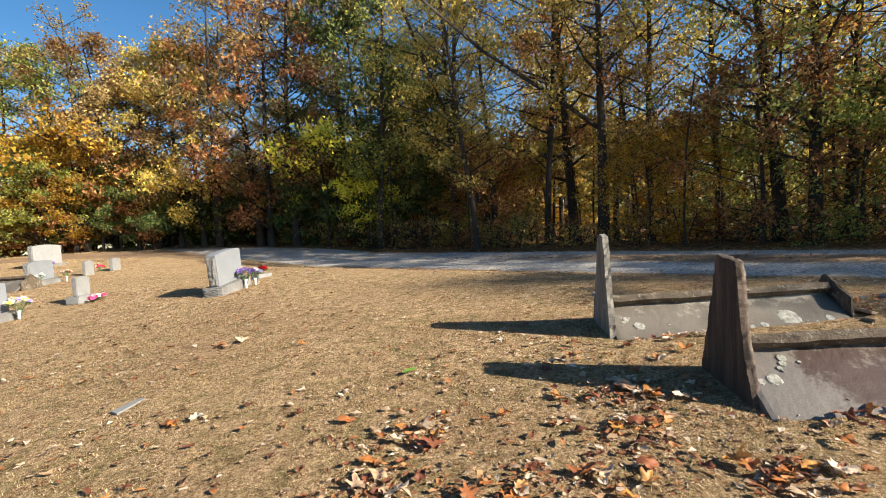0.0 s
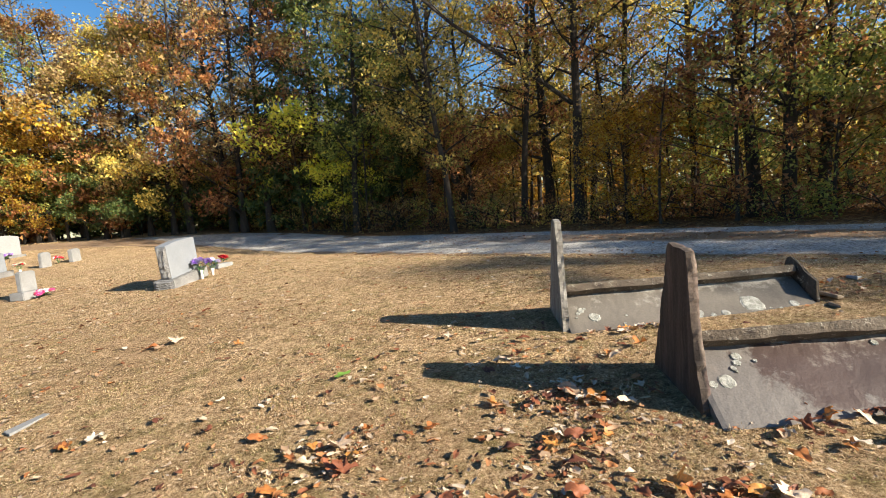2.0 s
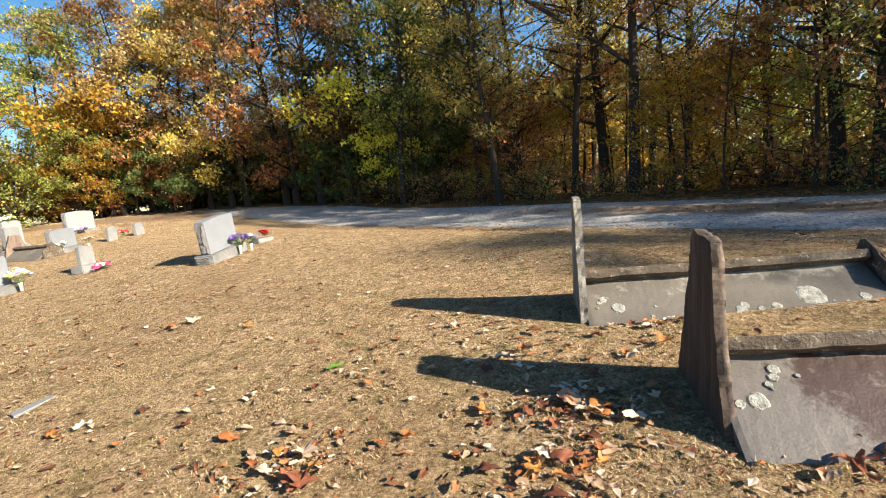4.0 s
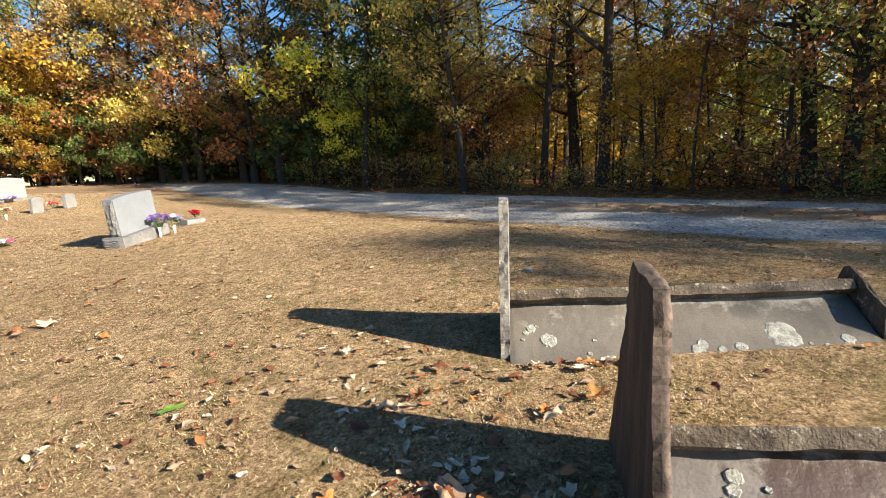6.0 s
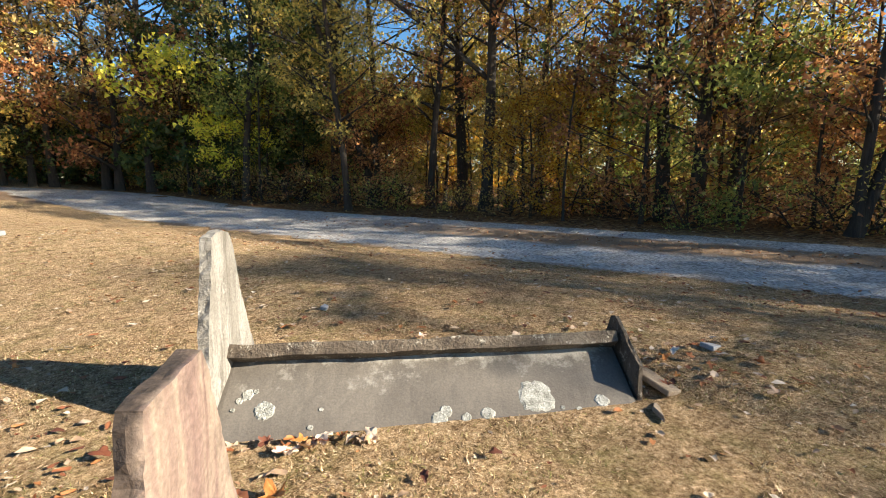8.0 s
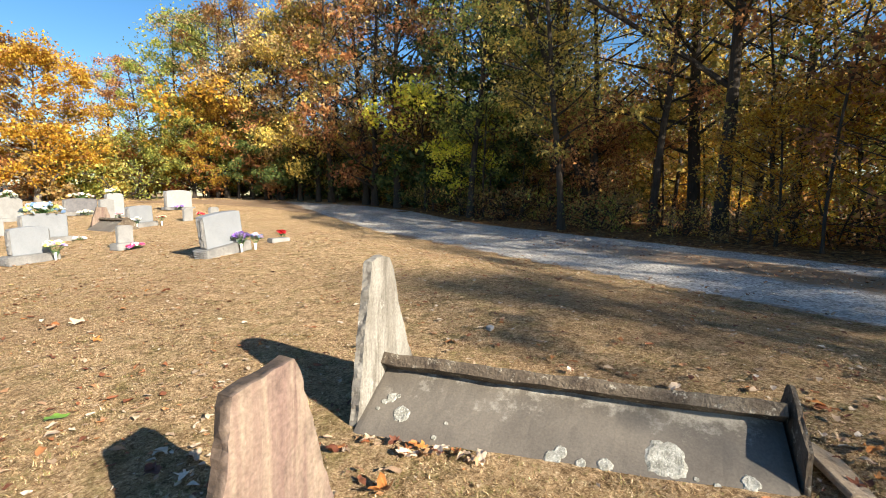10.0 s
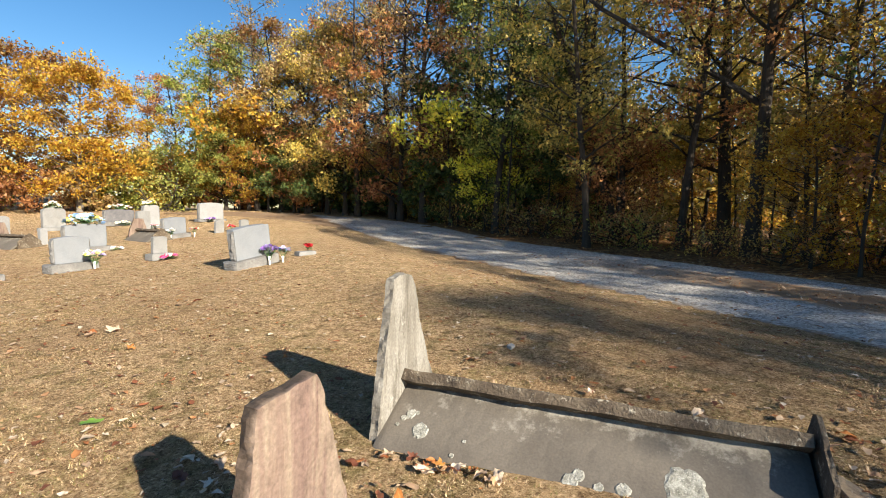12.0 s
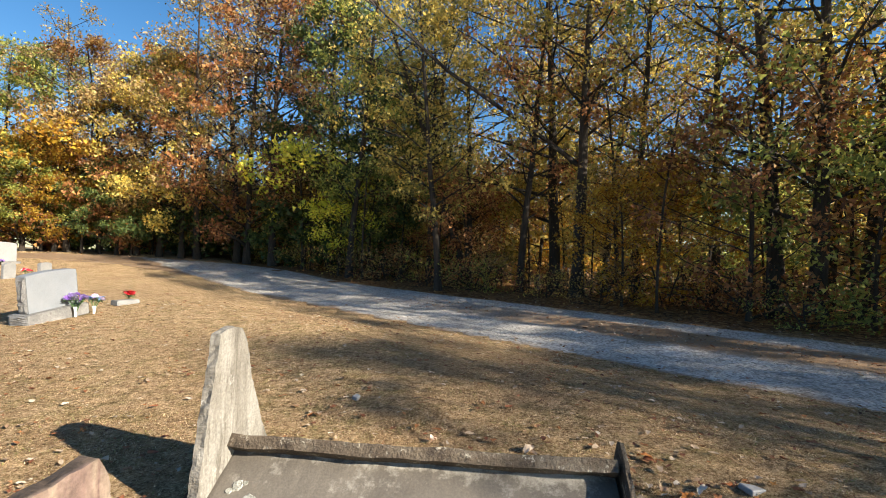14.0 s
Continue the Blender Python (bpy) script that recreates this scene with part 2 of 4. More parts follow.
def lane_material():
    m, n, l, b = material("gravel_lane")
    tc = n.new("ShaderNodeTexCoord")
    o = tc.outputs["Object"]
    vor = n.new("ShaderNodeTexVoronoi")
    vor.inputs["Scale"].default_value = 32
    l.new(o, vor.inputs["Vector"])
    sep = n.new("ShaderNodeSeparateColor")
    l.new(vor.outputs["Color"], sep.inputs[0])
    gravel = ramp(n, [(0.0, (0.23, 0.222, 0.21)), (0.5, (0.47, 0.46, 0.44)), (1.0, (0.70, 0.69, 0.66))])
    l.new(sep.outputs[0], gravel.inputs[0])
    big = noise_tex(n, l, 1.1, 8, 0.7, o)
    dust = ramp(n, [(0.35, (0.62, 0.6, 0.56)), (0.65, (1.1, 1.08, 1.04))])
    l.new(big.outputs[0], dust.inputs[0])
    c = mix(n, l, 1.0, gravel.outputs[0], dust.outputs[0], "MULTIPLY")
    # strip of leaves and dead grass between the wheel tracks, and along the rims; it thins out where the lane is worn bare
    sx = n.new("ShaderNodeSeparateXYZ")
    l.new(o, sx.inputs[0])
    wv = noise_tex(n, l, 0.7, 6, 0.7, o)
    ma = n.new("ShaderNodeMath")
    ma.operation = "MULTIPLY_ADD"
    ma.inputs[1].default_value = 0.9
    l.new(wv.outputs[0], ma.inputs[0])
    l.new(sx.outputs[1], ma.inputs[2])
    mr = n.new("ShaderNodeMapRange")
    mr.inputs[1].default_value, mr.inputs[2].default_value = -1.75, 2.65
    l.new(ma.outputs[0], mr.inputs[0])
    mid = ramp(n, [(0.38, (0, 0, 0)), (0.46, (1, 1, 1)), (0.70, (1, 1, 1)), (0.77, (0, 0, 0))])
    rim = ramp(n, [(0.0, (1, 1, 1)), (0.05, (0, 0, 0)), (0.93, (0, 0, 0)), (0.98, (1, 1, 1))])
    l.new(mr.outputs[0], mid.inputs[0])
    l.new(mr.outputs[0], rim.inputs[0])
    bare = n.new("ShaderNodeMapRange")
    bare.inputs[1].default_value, bare.inputs[2].default_value = 9.0, 3.0
    l.new(sx.outputs[0], bare.inputs[0])
    mids = mix(n, l, 1.0, mid.outputs[0], bare.outputs[0], "MULTIPLY")
    both = mix(n, l, 1.0, mids, rim.outputs[0], "LIGHTEN")
    fine = noise_tex(n, l, 18, 6, 0.7, o)
    brk = ramp(n, [(0.35, (0.65, 0.65, 0.65)), (0.5, (1, 1, 1))])
    l.new(fine.outputs[0], brk.inputs[0])
    f = mix(n, l, 1.0, both, brk.outputs[0], "MULTIPLY")
    lit = ramp(n, [(0.3, (0.12, 0.07, 0.035)), (0.7, (0.34, 0.22, 0.12))])
    l.new(fine.outputs[0], lit.inputs[0])
    c = mix(n, l, f, c, lit.outputs[0])
    l.new(c, b.inputs["Base Color"])
    b.inputs["Roughness"].default_value = 0.95
    bump(n, l, vor.outputs["Distance"], 0.6, 0.02, b)
    return m


def bark_material(name, lo, hi):
    m, n, l, b = material(name)
    tc = n.new("ShaderNodeTexCoord")
    mp = n.new("ShaderNodeMapping")
    mp.inputs["Scale"].default_value = (9, 9, 1.6)
    l.new(tc.outputs["Object"], mp.inputs[0])
    a = noise_tex(n, l, 2.2, 8, 0.7, mp.outputs[0])
    r = ramp(n, [(0.3, lo), (0.7, hi)])
    l.new(a.outputs[0], r.inputs[0])
    spots = noise_tex(n, l, 1.3, 6, 0.7, tc.outputs["Object"])
    sr = ramp(n, [(0.62, (0, 0, 0)), (0.7, (0.6, 0.6, 0.6))])
    l.new(spots.outputs[0], sr.inputs[0])
    c = mix(n, l, sr.outputs[0], r.outputs[0], (0.3, 0.29, 0.26))
    l.new(c, b.inputs["Base Color"])
    b.inputs["Roughness"].default_value = 0.95
    bump(n, l, a.outputs[0], 0.8, 0.05, b)
    return m


LAWN, LANE = lawn_material(), lane_material()
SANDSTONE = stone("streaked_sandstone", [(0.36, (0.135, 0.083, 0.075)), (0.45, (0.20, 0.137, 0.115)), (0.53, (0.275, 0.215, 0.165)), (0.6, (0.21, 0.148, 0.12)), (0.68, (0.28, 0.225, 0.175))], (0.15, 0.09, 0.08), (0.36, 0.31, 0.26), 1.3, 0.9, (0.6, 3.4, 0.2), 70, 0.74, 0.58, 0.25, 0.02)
PALE_SLAB = stone("pale_weathered_slab", [(0.38, (0.13, 0.118, 0.10)), (0.5, (0.22, 0.207, 0.18)), (0.62, (0.30, 0.29, 0.262))], (0.10, 0.088, 0.07), (0.42, 0.41, 0.38), 2.0, 0.92, (2, 4, 0.55), 70, 0.6, 0.56, 0.5)
GREY_SLAB = leaf_stone("grey_weathered_slab", (0.092, 0.08, 0.066), (0.15, 0.132, 0.108), (0.18, 0.162, 0.134), (0.33, 0.31, 0.265), (0.9, 0.05, 1.6, 0.36), 0.75)
BROWN_SLAB = leaf_stone("red_brown_slab", (0.044, 0.026, 0.021), (0.07, 0.044, 0.036), (0.15, 0.135, 0.12), (0.22, 0.19, 0.16), (0.66, 0.12, 0.42, 0.13), 0.5)
RIDGE = stone("mossy_ridge_stone", [(0.3, (0.06, 0.043, 0.03)), (0.5, (0.12, 0.094, 0.066)), (0.7, (0.22, 0.185, 0.14))], (0.035, 0.025, 0.018), (0.38, 0.35, 0.28), 5, 0.92, (1, 1, 1), 60, 0.57, 0.55, 0.8)
RUBBLE = stone("beige_rubble", [(0.3, (0.22, 0.165, 0.11)), (0.6, (0.33, 0.26, 0.185)), (0.8, (0.42, 0.35, 0.27))], (0.14, 0.10, 0.065), (0.5, 0.45, 0.37), 6)
GRANITE = stone("light_grey_granite", [(0.3, (0.185, 0.205, 0.23)), (0.6, (0.225, 0.245, 0.27)), (0.8, (0.265, 0.282, 0.305))], (0.155, 0.17, 0.19), (0.29, 0.30, 0.315), 3, 0.55, (1, 1, 1), 180, 0.74, 0.68, 0.1)
ROUGH_GRANITE = stone("rock_pitched_granite", [(0.3, (0.15, 0.15, 0.15)), (0.6, (0.24, 0.24, 0.235)), (0.8, (0.33, 0.33, 0.32))], (0.12, 0.115, 0.11), (0.48, 0.48, 0.47), 8, 0.9, (1, 1, 1), 60, 0.64, 0.58, 0.8)
GREY_MARBLE = stone("weathered_grey_marble", [(0.3, (0.19, 0.195, 0.195)), (0.6, (0.26, 0.265, 0.265)), (0.8, (0.33, 0.33, 0.32))], (0.15, 0.15, 0.145), (0.42, 0.42, 0.4), 4, 0.8, (1, 1, 1), 120, 0.68, 0.6, 0.2)
WHITE_MARBLE = stone("white_marble", [(0.3, (0.25, 0.26, 0.27)), (0.6, (0.31, 0.318, 0.325)), (0.8, (0.37, 0.375, 0.375))], (0.20, 0.20, 0.20), (0.5, 0.5, 0.49), 4, 0.6, (1, 1, 1), 120, 0.72, 0.64, 0.12)
DARK_GRANITE = stone("dark_granite", [(0.3, (0.10, 0.10, 0.11)), (0.6, (0.17, 0.17, 0.18)), (0.8, (0.24, 0.24, 0.25))], (0.08, 0.08, 0.08), (0.36, 0.36, 0.36), 5, 0.4, (1, 1, 1), 150, 0.72, 0.62, 0.1)
LICHEN = stone("pale_crusty_lichen", [(0.36, (0.22, 0.22, 0.185)), (0.5, (0.33, 0.33, 0.29)), (0.62, (0.45, 0.45, 0.405))], (0.15, 0.155, 0.125), (0.58, 0.58, 0.53), 24, 0.95, (1, 1, 1), 140, 0.56, 0.55, 0.5)
BARK = bark_material("dark_bark", (0.018, 0.014, 0.011), (0.065, 0.052, 0.04))
GREY_BARK = bark_material("grey_bark", (0.09, 0.08, 0.07), (0.26, 0.24, 0.21))
LEAVES = {
    "green": leaf_material("green_leaves", [(0, (0.075, 0.105, 0.028)), (0.45, (0.17, 0.21, 0.05)), (0.8, (0.30, 0.32, 0.08)), (1, (0.44, 0.38, 0.10))], pale=1.65),
    "olive": leaf_material("olive_yellow_leaves", [(0, (0.09, 0.09, 0.028)), (0.4, (0.22, 0.19, 0.05)), (0.75, (0.34, 0.28, 0.075)), (1, (0.45, 0.33, 0.08))], pale=2.20),
    "gold": leaf_material("golden_leaves", [(0, (0.24, 0.11, 0.02)), (0.4, (0.44, 0.23, 0.03)), (0.7, (0.57, 0.38, 0.04)), (1, (0.60, 0.48, 0.08))], pale=1.00),
    "orange": leaf_material("orange_leaves", [(0, (0.17, 0.07, 0.025)), (0.4, (0.32, 0.15, 0.045)), (0.7, (0.42, 0.24, 0.07)), (1, (0.40, 0.33, 0.12))], pale=1.00),
    "rust": leaf_material("rust_brown_leaves", [(0, (0.10, 0.045, 0.025)), (0.5, (0.26, 0.12, 0.05)), (0.85, (0.40, 0.21, 0.08)), (1, (0.46, 0.31, 0.12))], pale=1.50),
    "tan": leaf_material("tan_brown_leaves", [(0, (0.15, 0.10, 0.045)), (0.5, (0.33, 0.235, 0.10)), (0.85, (0.44, 0.33, 0.14)), (1, (0.33, 0.35, 0.12))], pale=1.35),
    "lime": leaf_material("lime_green_leaves", [(0, (0.20, 0.24, 0.03)), (0.5, (0.40, 0.40, 0.05)), (1, (0.58, 0.48, 0.07))], 0.5, pale=2.00),
    "evergreen": leaf_material("dark_evergreen_leaves", [(0, (0.03, 0.055, 0.018)), (0.6, (0.065, 0.105, 0.028)), (1, (0.16, 0.19, 0.045))], 0.35, pale=1.25),
}
FALLEN = leaf_material("fallen_leaves", [(0, (0.12, 0.045, 0.025)), (0.2, (0.27, 0.10, 0.045)), (0.38, (0.42, 0.18, 0.06)), (0.52, (0.38, 0.25, 0.15)), (0.74, (0.50, 0.38, 0.26)), (0.92, (0.60, 0.50, 0.38)), (0.985, (0.70, 0.62, 0.50)), (1, (0.5, 0.36, 0.10))], 0.15, 0.6)
FALLEN_ONE = leaf_material("fallen_leaf", [(0, (0.13, 0.045, 0.025)), (0.22, (0.27, 0.09, 0.04)), (0.45, (0.45, 0.17, 0.045)), (0.62, (0.52, 0.25, 0.06)), (0.74, (0.40, 0.27, 0.17)), (0.9, (0.5, 0.39, 0.28)), (1, (0.62, 0.54, 0.43))], 0.15, 0.6, True)
GREEN_LEAF = plain("fresh_green_leaf", (0.13, 0.24, 0.035), 0.5)
STRAW = leaf_material("dry_grass_blades", [(0, (0.13, 0.07, 0.034)), (0.3, (0.33, 0.21, 0.105)), (0.6, (0.5, 0.36, 0.2)), (0.8, (0.7, 0.56, 0.37)), (0.88, (0.33, 0.28, 0.10)), (1, (0.19, 0.20, 0.055))], 0.2, 0.8, False, True)


# ---- building helpers ----
def part(name, data, mat, parent=None, label=""):
    """Links a bmesh or mesh as one object, under a thing or a part."""
    if isinstance(data, bmesh.types.BMesh):
        me = bpy.data.meshes.new(name)
        data.to_mesh(me)
        data.free()
    else:
        me = data
    if mat and not me.materials:
        me.materials.append(mat)
    ob = new(name, me)
    ob.parent = parent
    if label:
        tagged(ob, label)
    return ob


def thing(name, x, y, z, turn=0, label="", category="", group="", kind="", size=1.0):
    ob = new(name)
    ob.empty_display_size = 0.2
    ob.matrix_basis = pose(x, y, z, 0, 0, turn) @ Matrix.Diagonal((size, size, size, 1))
    return tagged(ob, label, category, group, kind)


def mesh_from(name, verts, faces, mat=None, smooth=False):
    """A mesh from arrays: verts (n, 3), faces (m, k)."""
    verts, faces = np.asarray(verts, np.float32), np.asarray(faces, np.int32)
    me = bpy.data.meshes.new(name)
    me.vertices.add(len(verts))
    me.vertices.foreach_set("co", verts.ravel())
    k = faces.shape[1]
    me.loops.add(faces.size)
    me.loops.foreach_set("vertex_index", faces.ravel())
    me.polygons.add(len(faces))
    me.polygons.foreach_set("loop_start", np.arange(0, faces.size, k, dtype=np.int32))
    me.update(calc_edges=True)
    if smooth:
        me.polygons.foreach_set("use_smooth", np.ones(len(faces), dtype=bool))
    if mat:
        me.materials.append(mat)
    return me


def tubes(name, lines, sides, mat):
    """One mesh of tapered tubes; lines: lists of (point, radius)."""
    vs, fs, base = [], [], 0
    for line in lines:
        pts = [Vector(p) for p, _ in line]
        for k, (p, r) in enumerate(line):
            d = (pts[min(k + 1, len(pts) - 1)] - pts[max(k - 1, 0)]).normalized()
            a = d.orthogonal().normalized() if abs(d.z) < 0.95 else d.cross(Vector((0, 1, 0))).normalized()
            c = d.cross(a)
            for s in range(sides):
                w = 2 * math.pi * s / sides
                vs.append(pts[k] + (a * math.cos(w) + c * math.sin(w)) * r)
            if k:
                o = base + (k - 1) * sides
                for s in range(sides):
                    t = (s + 1) % sides
                    fs.append((o + s, o + t, o + sides + t, o + sides + s))
        base += len(line) * sides
    return mesh_from(name, [tuple(v) for v in vs], fs, mat, True)


def rough(bm, amount, scale, seed=0, keep_below=None):
    """Uneven, worn faces: moves the vertices by noise."""
    off = Vector((seed * 3.7, seed * 1.9, seed * 5.3))
    for v in bm.verts:
        if keep_below is None or v.co.z > keep_below:
            v.co += noise.noise_vector(v.co * scale + off) * amount


def slab_bm(outline, thick, cuts, amount, scale, seed):
    """An upright stone slab: outline of (y, z), thickness along x, finely cut and roughened."""
    bm = bmesh.new()
    front = [bm.verts.new((thick / 2, y, z)) for y, z in outline]
    f = bm.faces.new(front)
    ex = bmesh.ops.extrude_face_region(bm, geom=[f])
    bmesh.ops.translate(bm, verts=[g for g in ex["geom"] if isinstance(g, bmesh.types.BMVert)], vec=(-thick, 0, 0))
    bmesh.ops.recalc_face_normals(bm, faces=bm.faces)
    for axis, lo, hi, n in ((1, min(o[0] for o in outline), max(o[0] for o in outline), cuts), (2, min(o[1] for o in outline), max(o[1] for o in outline), cuts * 2), (0, -thick / 2, thick / 2, 2)):
        for k in range(1, n):
            no = Vector((0, 0, 0))
            no[axis] = 1
            bmesh.ops.bisect_plane(bm, geom=bm.verts[:] + bm.edges[:] + bm.faces[:], plane_co=no * (lo + (hi - lo) * k / n), plane_no=no)
    for v in bm.verts:
        edge = abs(v.co.x) > thick * 0.49 and min((Vector(v.co.yz) - Vector(o)).length for o in outline) < 0.012
        if edge:
            v.co.x *= 0.93
    rough(bm, amount, scale, seed)
    rough(bm, amount * 0.7, scale * 3.3, seed + 3)
    # chipped rims: the narrow sides break unevenly
    for f in [f for f in bm.faces if abs(f.normal.x) < 0.5]:
        for v in f.verts:
            v.co += f.normal * (noise.noise(v.co * 17 + Vector((seed, 0, 0))) * 0.0042 + noise.noise(v.co * 45 + Vector((0, seed, 0))) * 0.0026)
    return bm


# ---- ground ----
def axis_lines(lo, hi, step, reach, grow=1.22):
    mid = list(np.arange(lo, hi + step * 0.5, step))
    out, s, p, q = [], step, lo, hi
    left, right = [], []
    while p > -reach or q < reach:
        s *= grow
        p, q = p - s, q + s
        left.append(p)
        right.append(q)
    return left[::-1] + mid + right


def ground():
    xs, ys = axis_lines(-5, 6.5, 0.09, 600), axis_lines(0.0, 9, 0.09, 600)
    vs = []
    for y in ys:
        for x in xs:
            near = max(0.0, 1 - max(abs(x) - 12, 0, y - 14) / 6) if y > -4 else 0
            w = noise.noise((x * 1.3, y * 1.3, 0)) * 0.01 + noise.noise((x * 7, y * 7, 3)) * 0.006
            q, s = 0.6 * x + 0.8 * y, -0.8 * x + 0.6 * y
            under = 0.06 if abs(q - lane_shift(s)) < LANE_HALF - 0.15 and -40 < s < 28.5 else 0.0
            vs.append((x, y, ground_z(x, y) + w * near * (0.3 if under else 1) - (0.01 if near else 0) - under))
    n = len(xs)
    i = np.arange(len(ys) - 1)[:, None] * n + np.arange(n - 1)[None, :]
    fs = np.stack([i, i + 1, i + 1 + n, i + n], -1).reshape(-1, 4)
    ob = new("ground", mesh_from("ground", vs, fs, LAWN, True))
    tagged(ob, "dry tan autumn lawn of a graveyard with bare earth patches", "lawn", kind="structure")


def lane():
    """The gravel lane: local x along it, y across it."""
    along = Vector((-0.8, 0.6, 0))
    cross = Vector((0.6, 0.8, 0))
    vs, n = [], 41
    steps = np.concatenate([np.arange(-40, -9, 0.8), np.arange(-9, 18, 0.14), np.arange(18, 29, 0.5)])
    for s in steps:
        for k in range(n):
            t = k / (n - 1)
            side = 5 if t < 0.5 else 9
            wide = LANE_HALF + 0.2 * noise.noise((s * 0.4, side, 0)) + 0.09 * noise.noise((s * 2.3, side, 4))
            a = (t * 2 - 1) * wide
            p = along * s + cross * (a + lane_shift(s))
            e = min(t, 1 - t)
            rut = -0.02 * (math.exp(-((t - 0.22) / 0.12) ** 2) + math.exp(-((t - 0.86) / 0.08) ** 2))
            z = ground_z(p.x, p.y) + 0.03 * min(1, e / 0.05) - 0.03 + rut + 0.02 * noise.noise((s * 2, a * 2, 1)) * min(1, e / 0.1) + 0.012 * noise.noise((s * 7, a * 7, 1))
            vs.append((s, a, z))
    m = len(steps)
    co = [(-0.8 * s + 0.6 * (a + lane_shift(s)), 0.6 * s + 0.8 * (a + lane_shift(s)), z) for s, a, z in vs]
    i = np.arange(m - 1)[:, None] * n + np.arange(n - 1)[None, :]
    fs = np.stack([i, i + n, i + n + 1, i + 1], -1).reshape(-1, 4)
    turn = Matrix(((-0.8, 0.6, 0, 0.6 * LANE_MID), (0.6, 0.8, 0, 0.8 * LANE_MID), (0, 0, 1, 0), (0, 0, 0, 1))) @ Matrix.Rotation(math.atan(LANE_TURN), 4, "Z")
    back = turn.inverted()
    ob = new("road", mesh_from("road", [tuple(back @ Vector(p)) for p in co], fs[:, ::-1], LANE, True))
    ob.matrix_basis = turn
    tagged(ob, "pale gravel lane with leaf-strewn middle strip beside the woods", "road", kind="structure")


# ---- comb graves ----
def inclined(name, length, low, high, thick, mat, parent, seed, amount=0.006):
    """A long stone leaf from its low edge (y, z) to its high edge (y, z); local x runs along the grave."""
    d = Vector((0, high[0] - low[0], high[1] - low[1]))
    up = Vector((0, -d.z, d.y)).normalized() * (1 if d.y > 0 else -1)
    bm = bmesh.new()
    nx, nv = 60, 14
    grid = {}
    for side in (0, 1):
        for i in range(nx + 1):
            for j in range(nv + 1):
                p = Vector((-0.045 + (length + 0.045) * i / nx, low[0], low[1])) + d * (j / nv) - up * thick * side
                edge = j == nv or i in (0, nx)
                p += Vector((0, 1, 0.6)) * (noise.noise((p.x * 5, seed, side)) * 0.009 if j == nv else 0)
                p += up * (noise.noise((p.x * 2.5, p.y * 6, seed)) * amount + noise.noise((p.x * 20, p.y * 20, seed)) * amount * 0.35)
                if edge and side == 0:
                    p -= up * 0.006
                grid[side, i, j] = bm.verts.new(p)
    for i in range(nx):
        for j in range(nv):
            bm.faces.new([grid[0, i, j], grid[0, i + 1, j], grid[0, i + 1, j + 1], grid[0, i, j + 1]])
            bm.faces.new([grid[1, i, j], grid[1, i, j + 1], grid[1, i + 1, j + 1], grid[1, i + 1, j]])
    for i in range(nx):
        for j in (0, nv):
            bm.faces.new([grid[0, i, j], grid[1, i, j], grid[1, i + 1, j], grid[0, i + 1, j]])
    for j in range(nv):
        for i in (0, nx):
            bm.faces.new([grid[0, i, j], grid[0, i, j + 1], grid[1, i, j + 1], grid[1, i, j]])
    bmesh.ops.recalc_face_normals(bm, faces=bm.faces)
    return part(name, bm, mat, parent)


def lichen(x, v, r, low, high, parent, seed):
    """A crusty rosette lying on the near stone leaf: x along it, v metres up from its low edge."""
    d = Vector((0, high[0] - low[0], high[1] - low[1])).normalized()
    up = Vector((0, -d.z, d.y))
    c = Vector((x, low[0], low[1])) + d * v + up * 0.0035
    bm = bmesh.new()
    rng = random.Random(seed)
    mid = bm.verts.new(c + up * 0.001)
    rings = []
    n = 34
    for q, h in ((0.5, 0.0004), (0.82, 0.0012), (1.0, -0.004)):
        ring = []
        for k in range(n):
            w = 2 * math.pi * k / n
            rr = r * q * (1 + 0.2 * noise.noise((math.cos(w) * 1.6, math.sin(w) * 1.6, seed)) + 0.16 * q * noise.noise((math.cos(w) * 6, math.sin(w) * 6, seed + 3)) + rng.uniform(-0.05, 0.05))
            ring.append(bm.verts.new(c + Vector((1, 0, 0)) * rr * math.cos(w) + d * rr * math.sin(w) + up * (h + rng.uniform(0, 0.0012))))
        rings.append(ring)
    for k in range(n):
        t = (k + 1) % n
        bm.faces.new((mid, rings[0][k], rings[0][t]))
        for a, b in zip(rings, rings[1:]):
            bm.faces.new((a[k], b[k], b[t], a[t]))
    bmesh.ops.recalc_face_normals(bm, faces=bm.faces)
    part("lichen_patch", bm, LICHEN, parent)


def comb_grave(x, y, z, turn, length, leaf_mat, head_mat, head, foot, spots, label, seed, far_low, lean=0.0, head_turn=0.0):
    g = thing("comb_grave", x, y, z, turn, label, "grave", "comb graves")
    low, high = (-0.47, -0.05), (0.0, 0.25)
    near = inclined("near_leaf", length, low, high, 0.05, leaf_mat, g, seed)
    inclined("far_leaf", length, (0.47, far_low), (-0.072, 0.328), 0.068, RIDGE, g, seed + 5, 0.009)
    h = part("head_slab", slab_bm(head, 0.05, 20, 0.0045, 5, seed), head_mat, g, "tapering upright head slab")
    h.matrix_basis = pose(-0.05, 0, 0, 0, lean, head_turn)
    f = part("foot_slab", slab_bm(foot, 0.02, 8, 0.004, 6, seed + 2), RIDGE, g, "low pointed foot slab")
    f.matrix_basis = pose(length + 0.02, 0, 0, 0, 2, 0)
    for k, (sx, v, r) in enumerate(spots):
        lichen(sx, v, r * 0.88, low, high, near, seed * 20 + k)
    return g


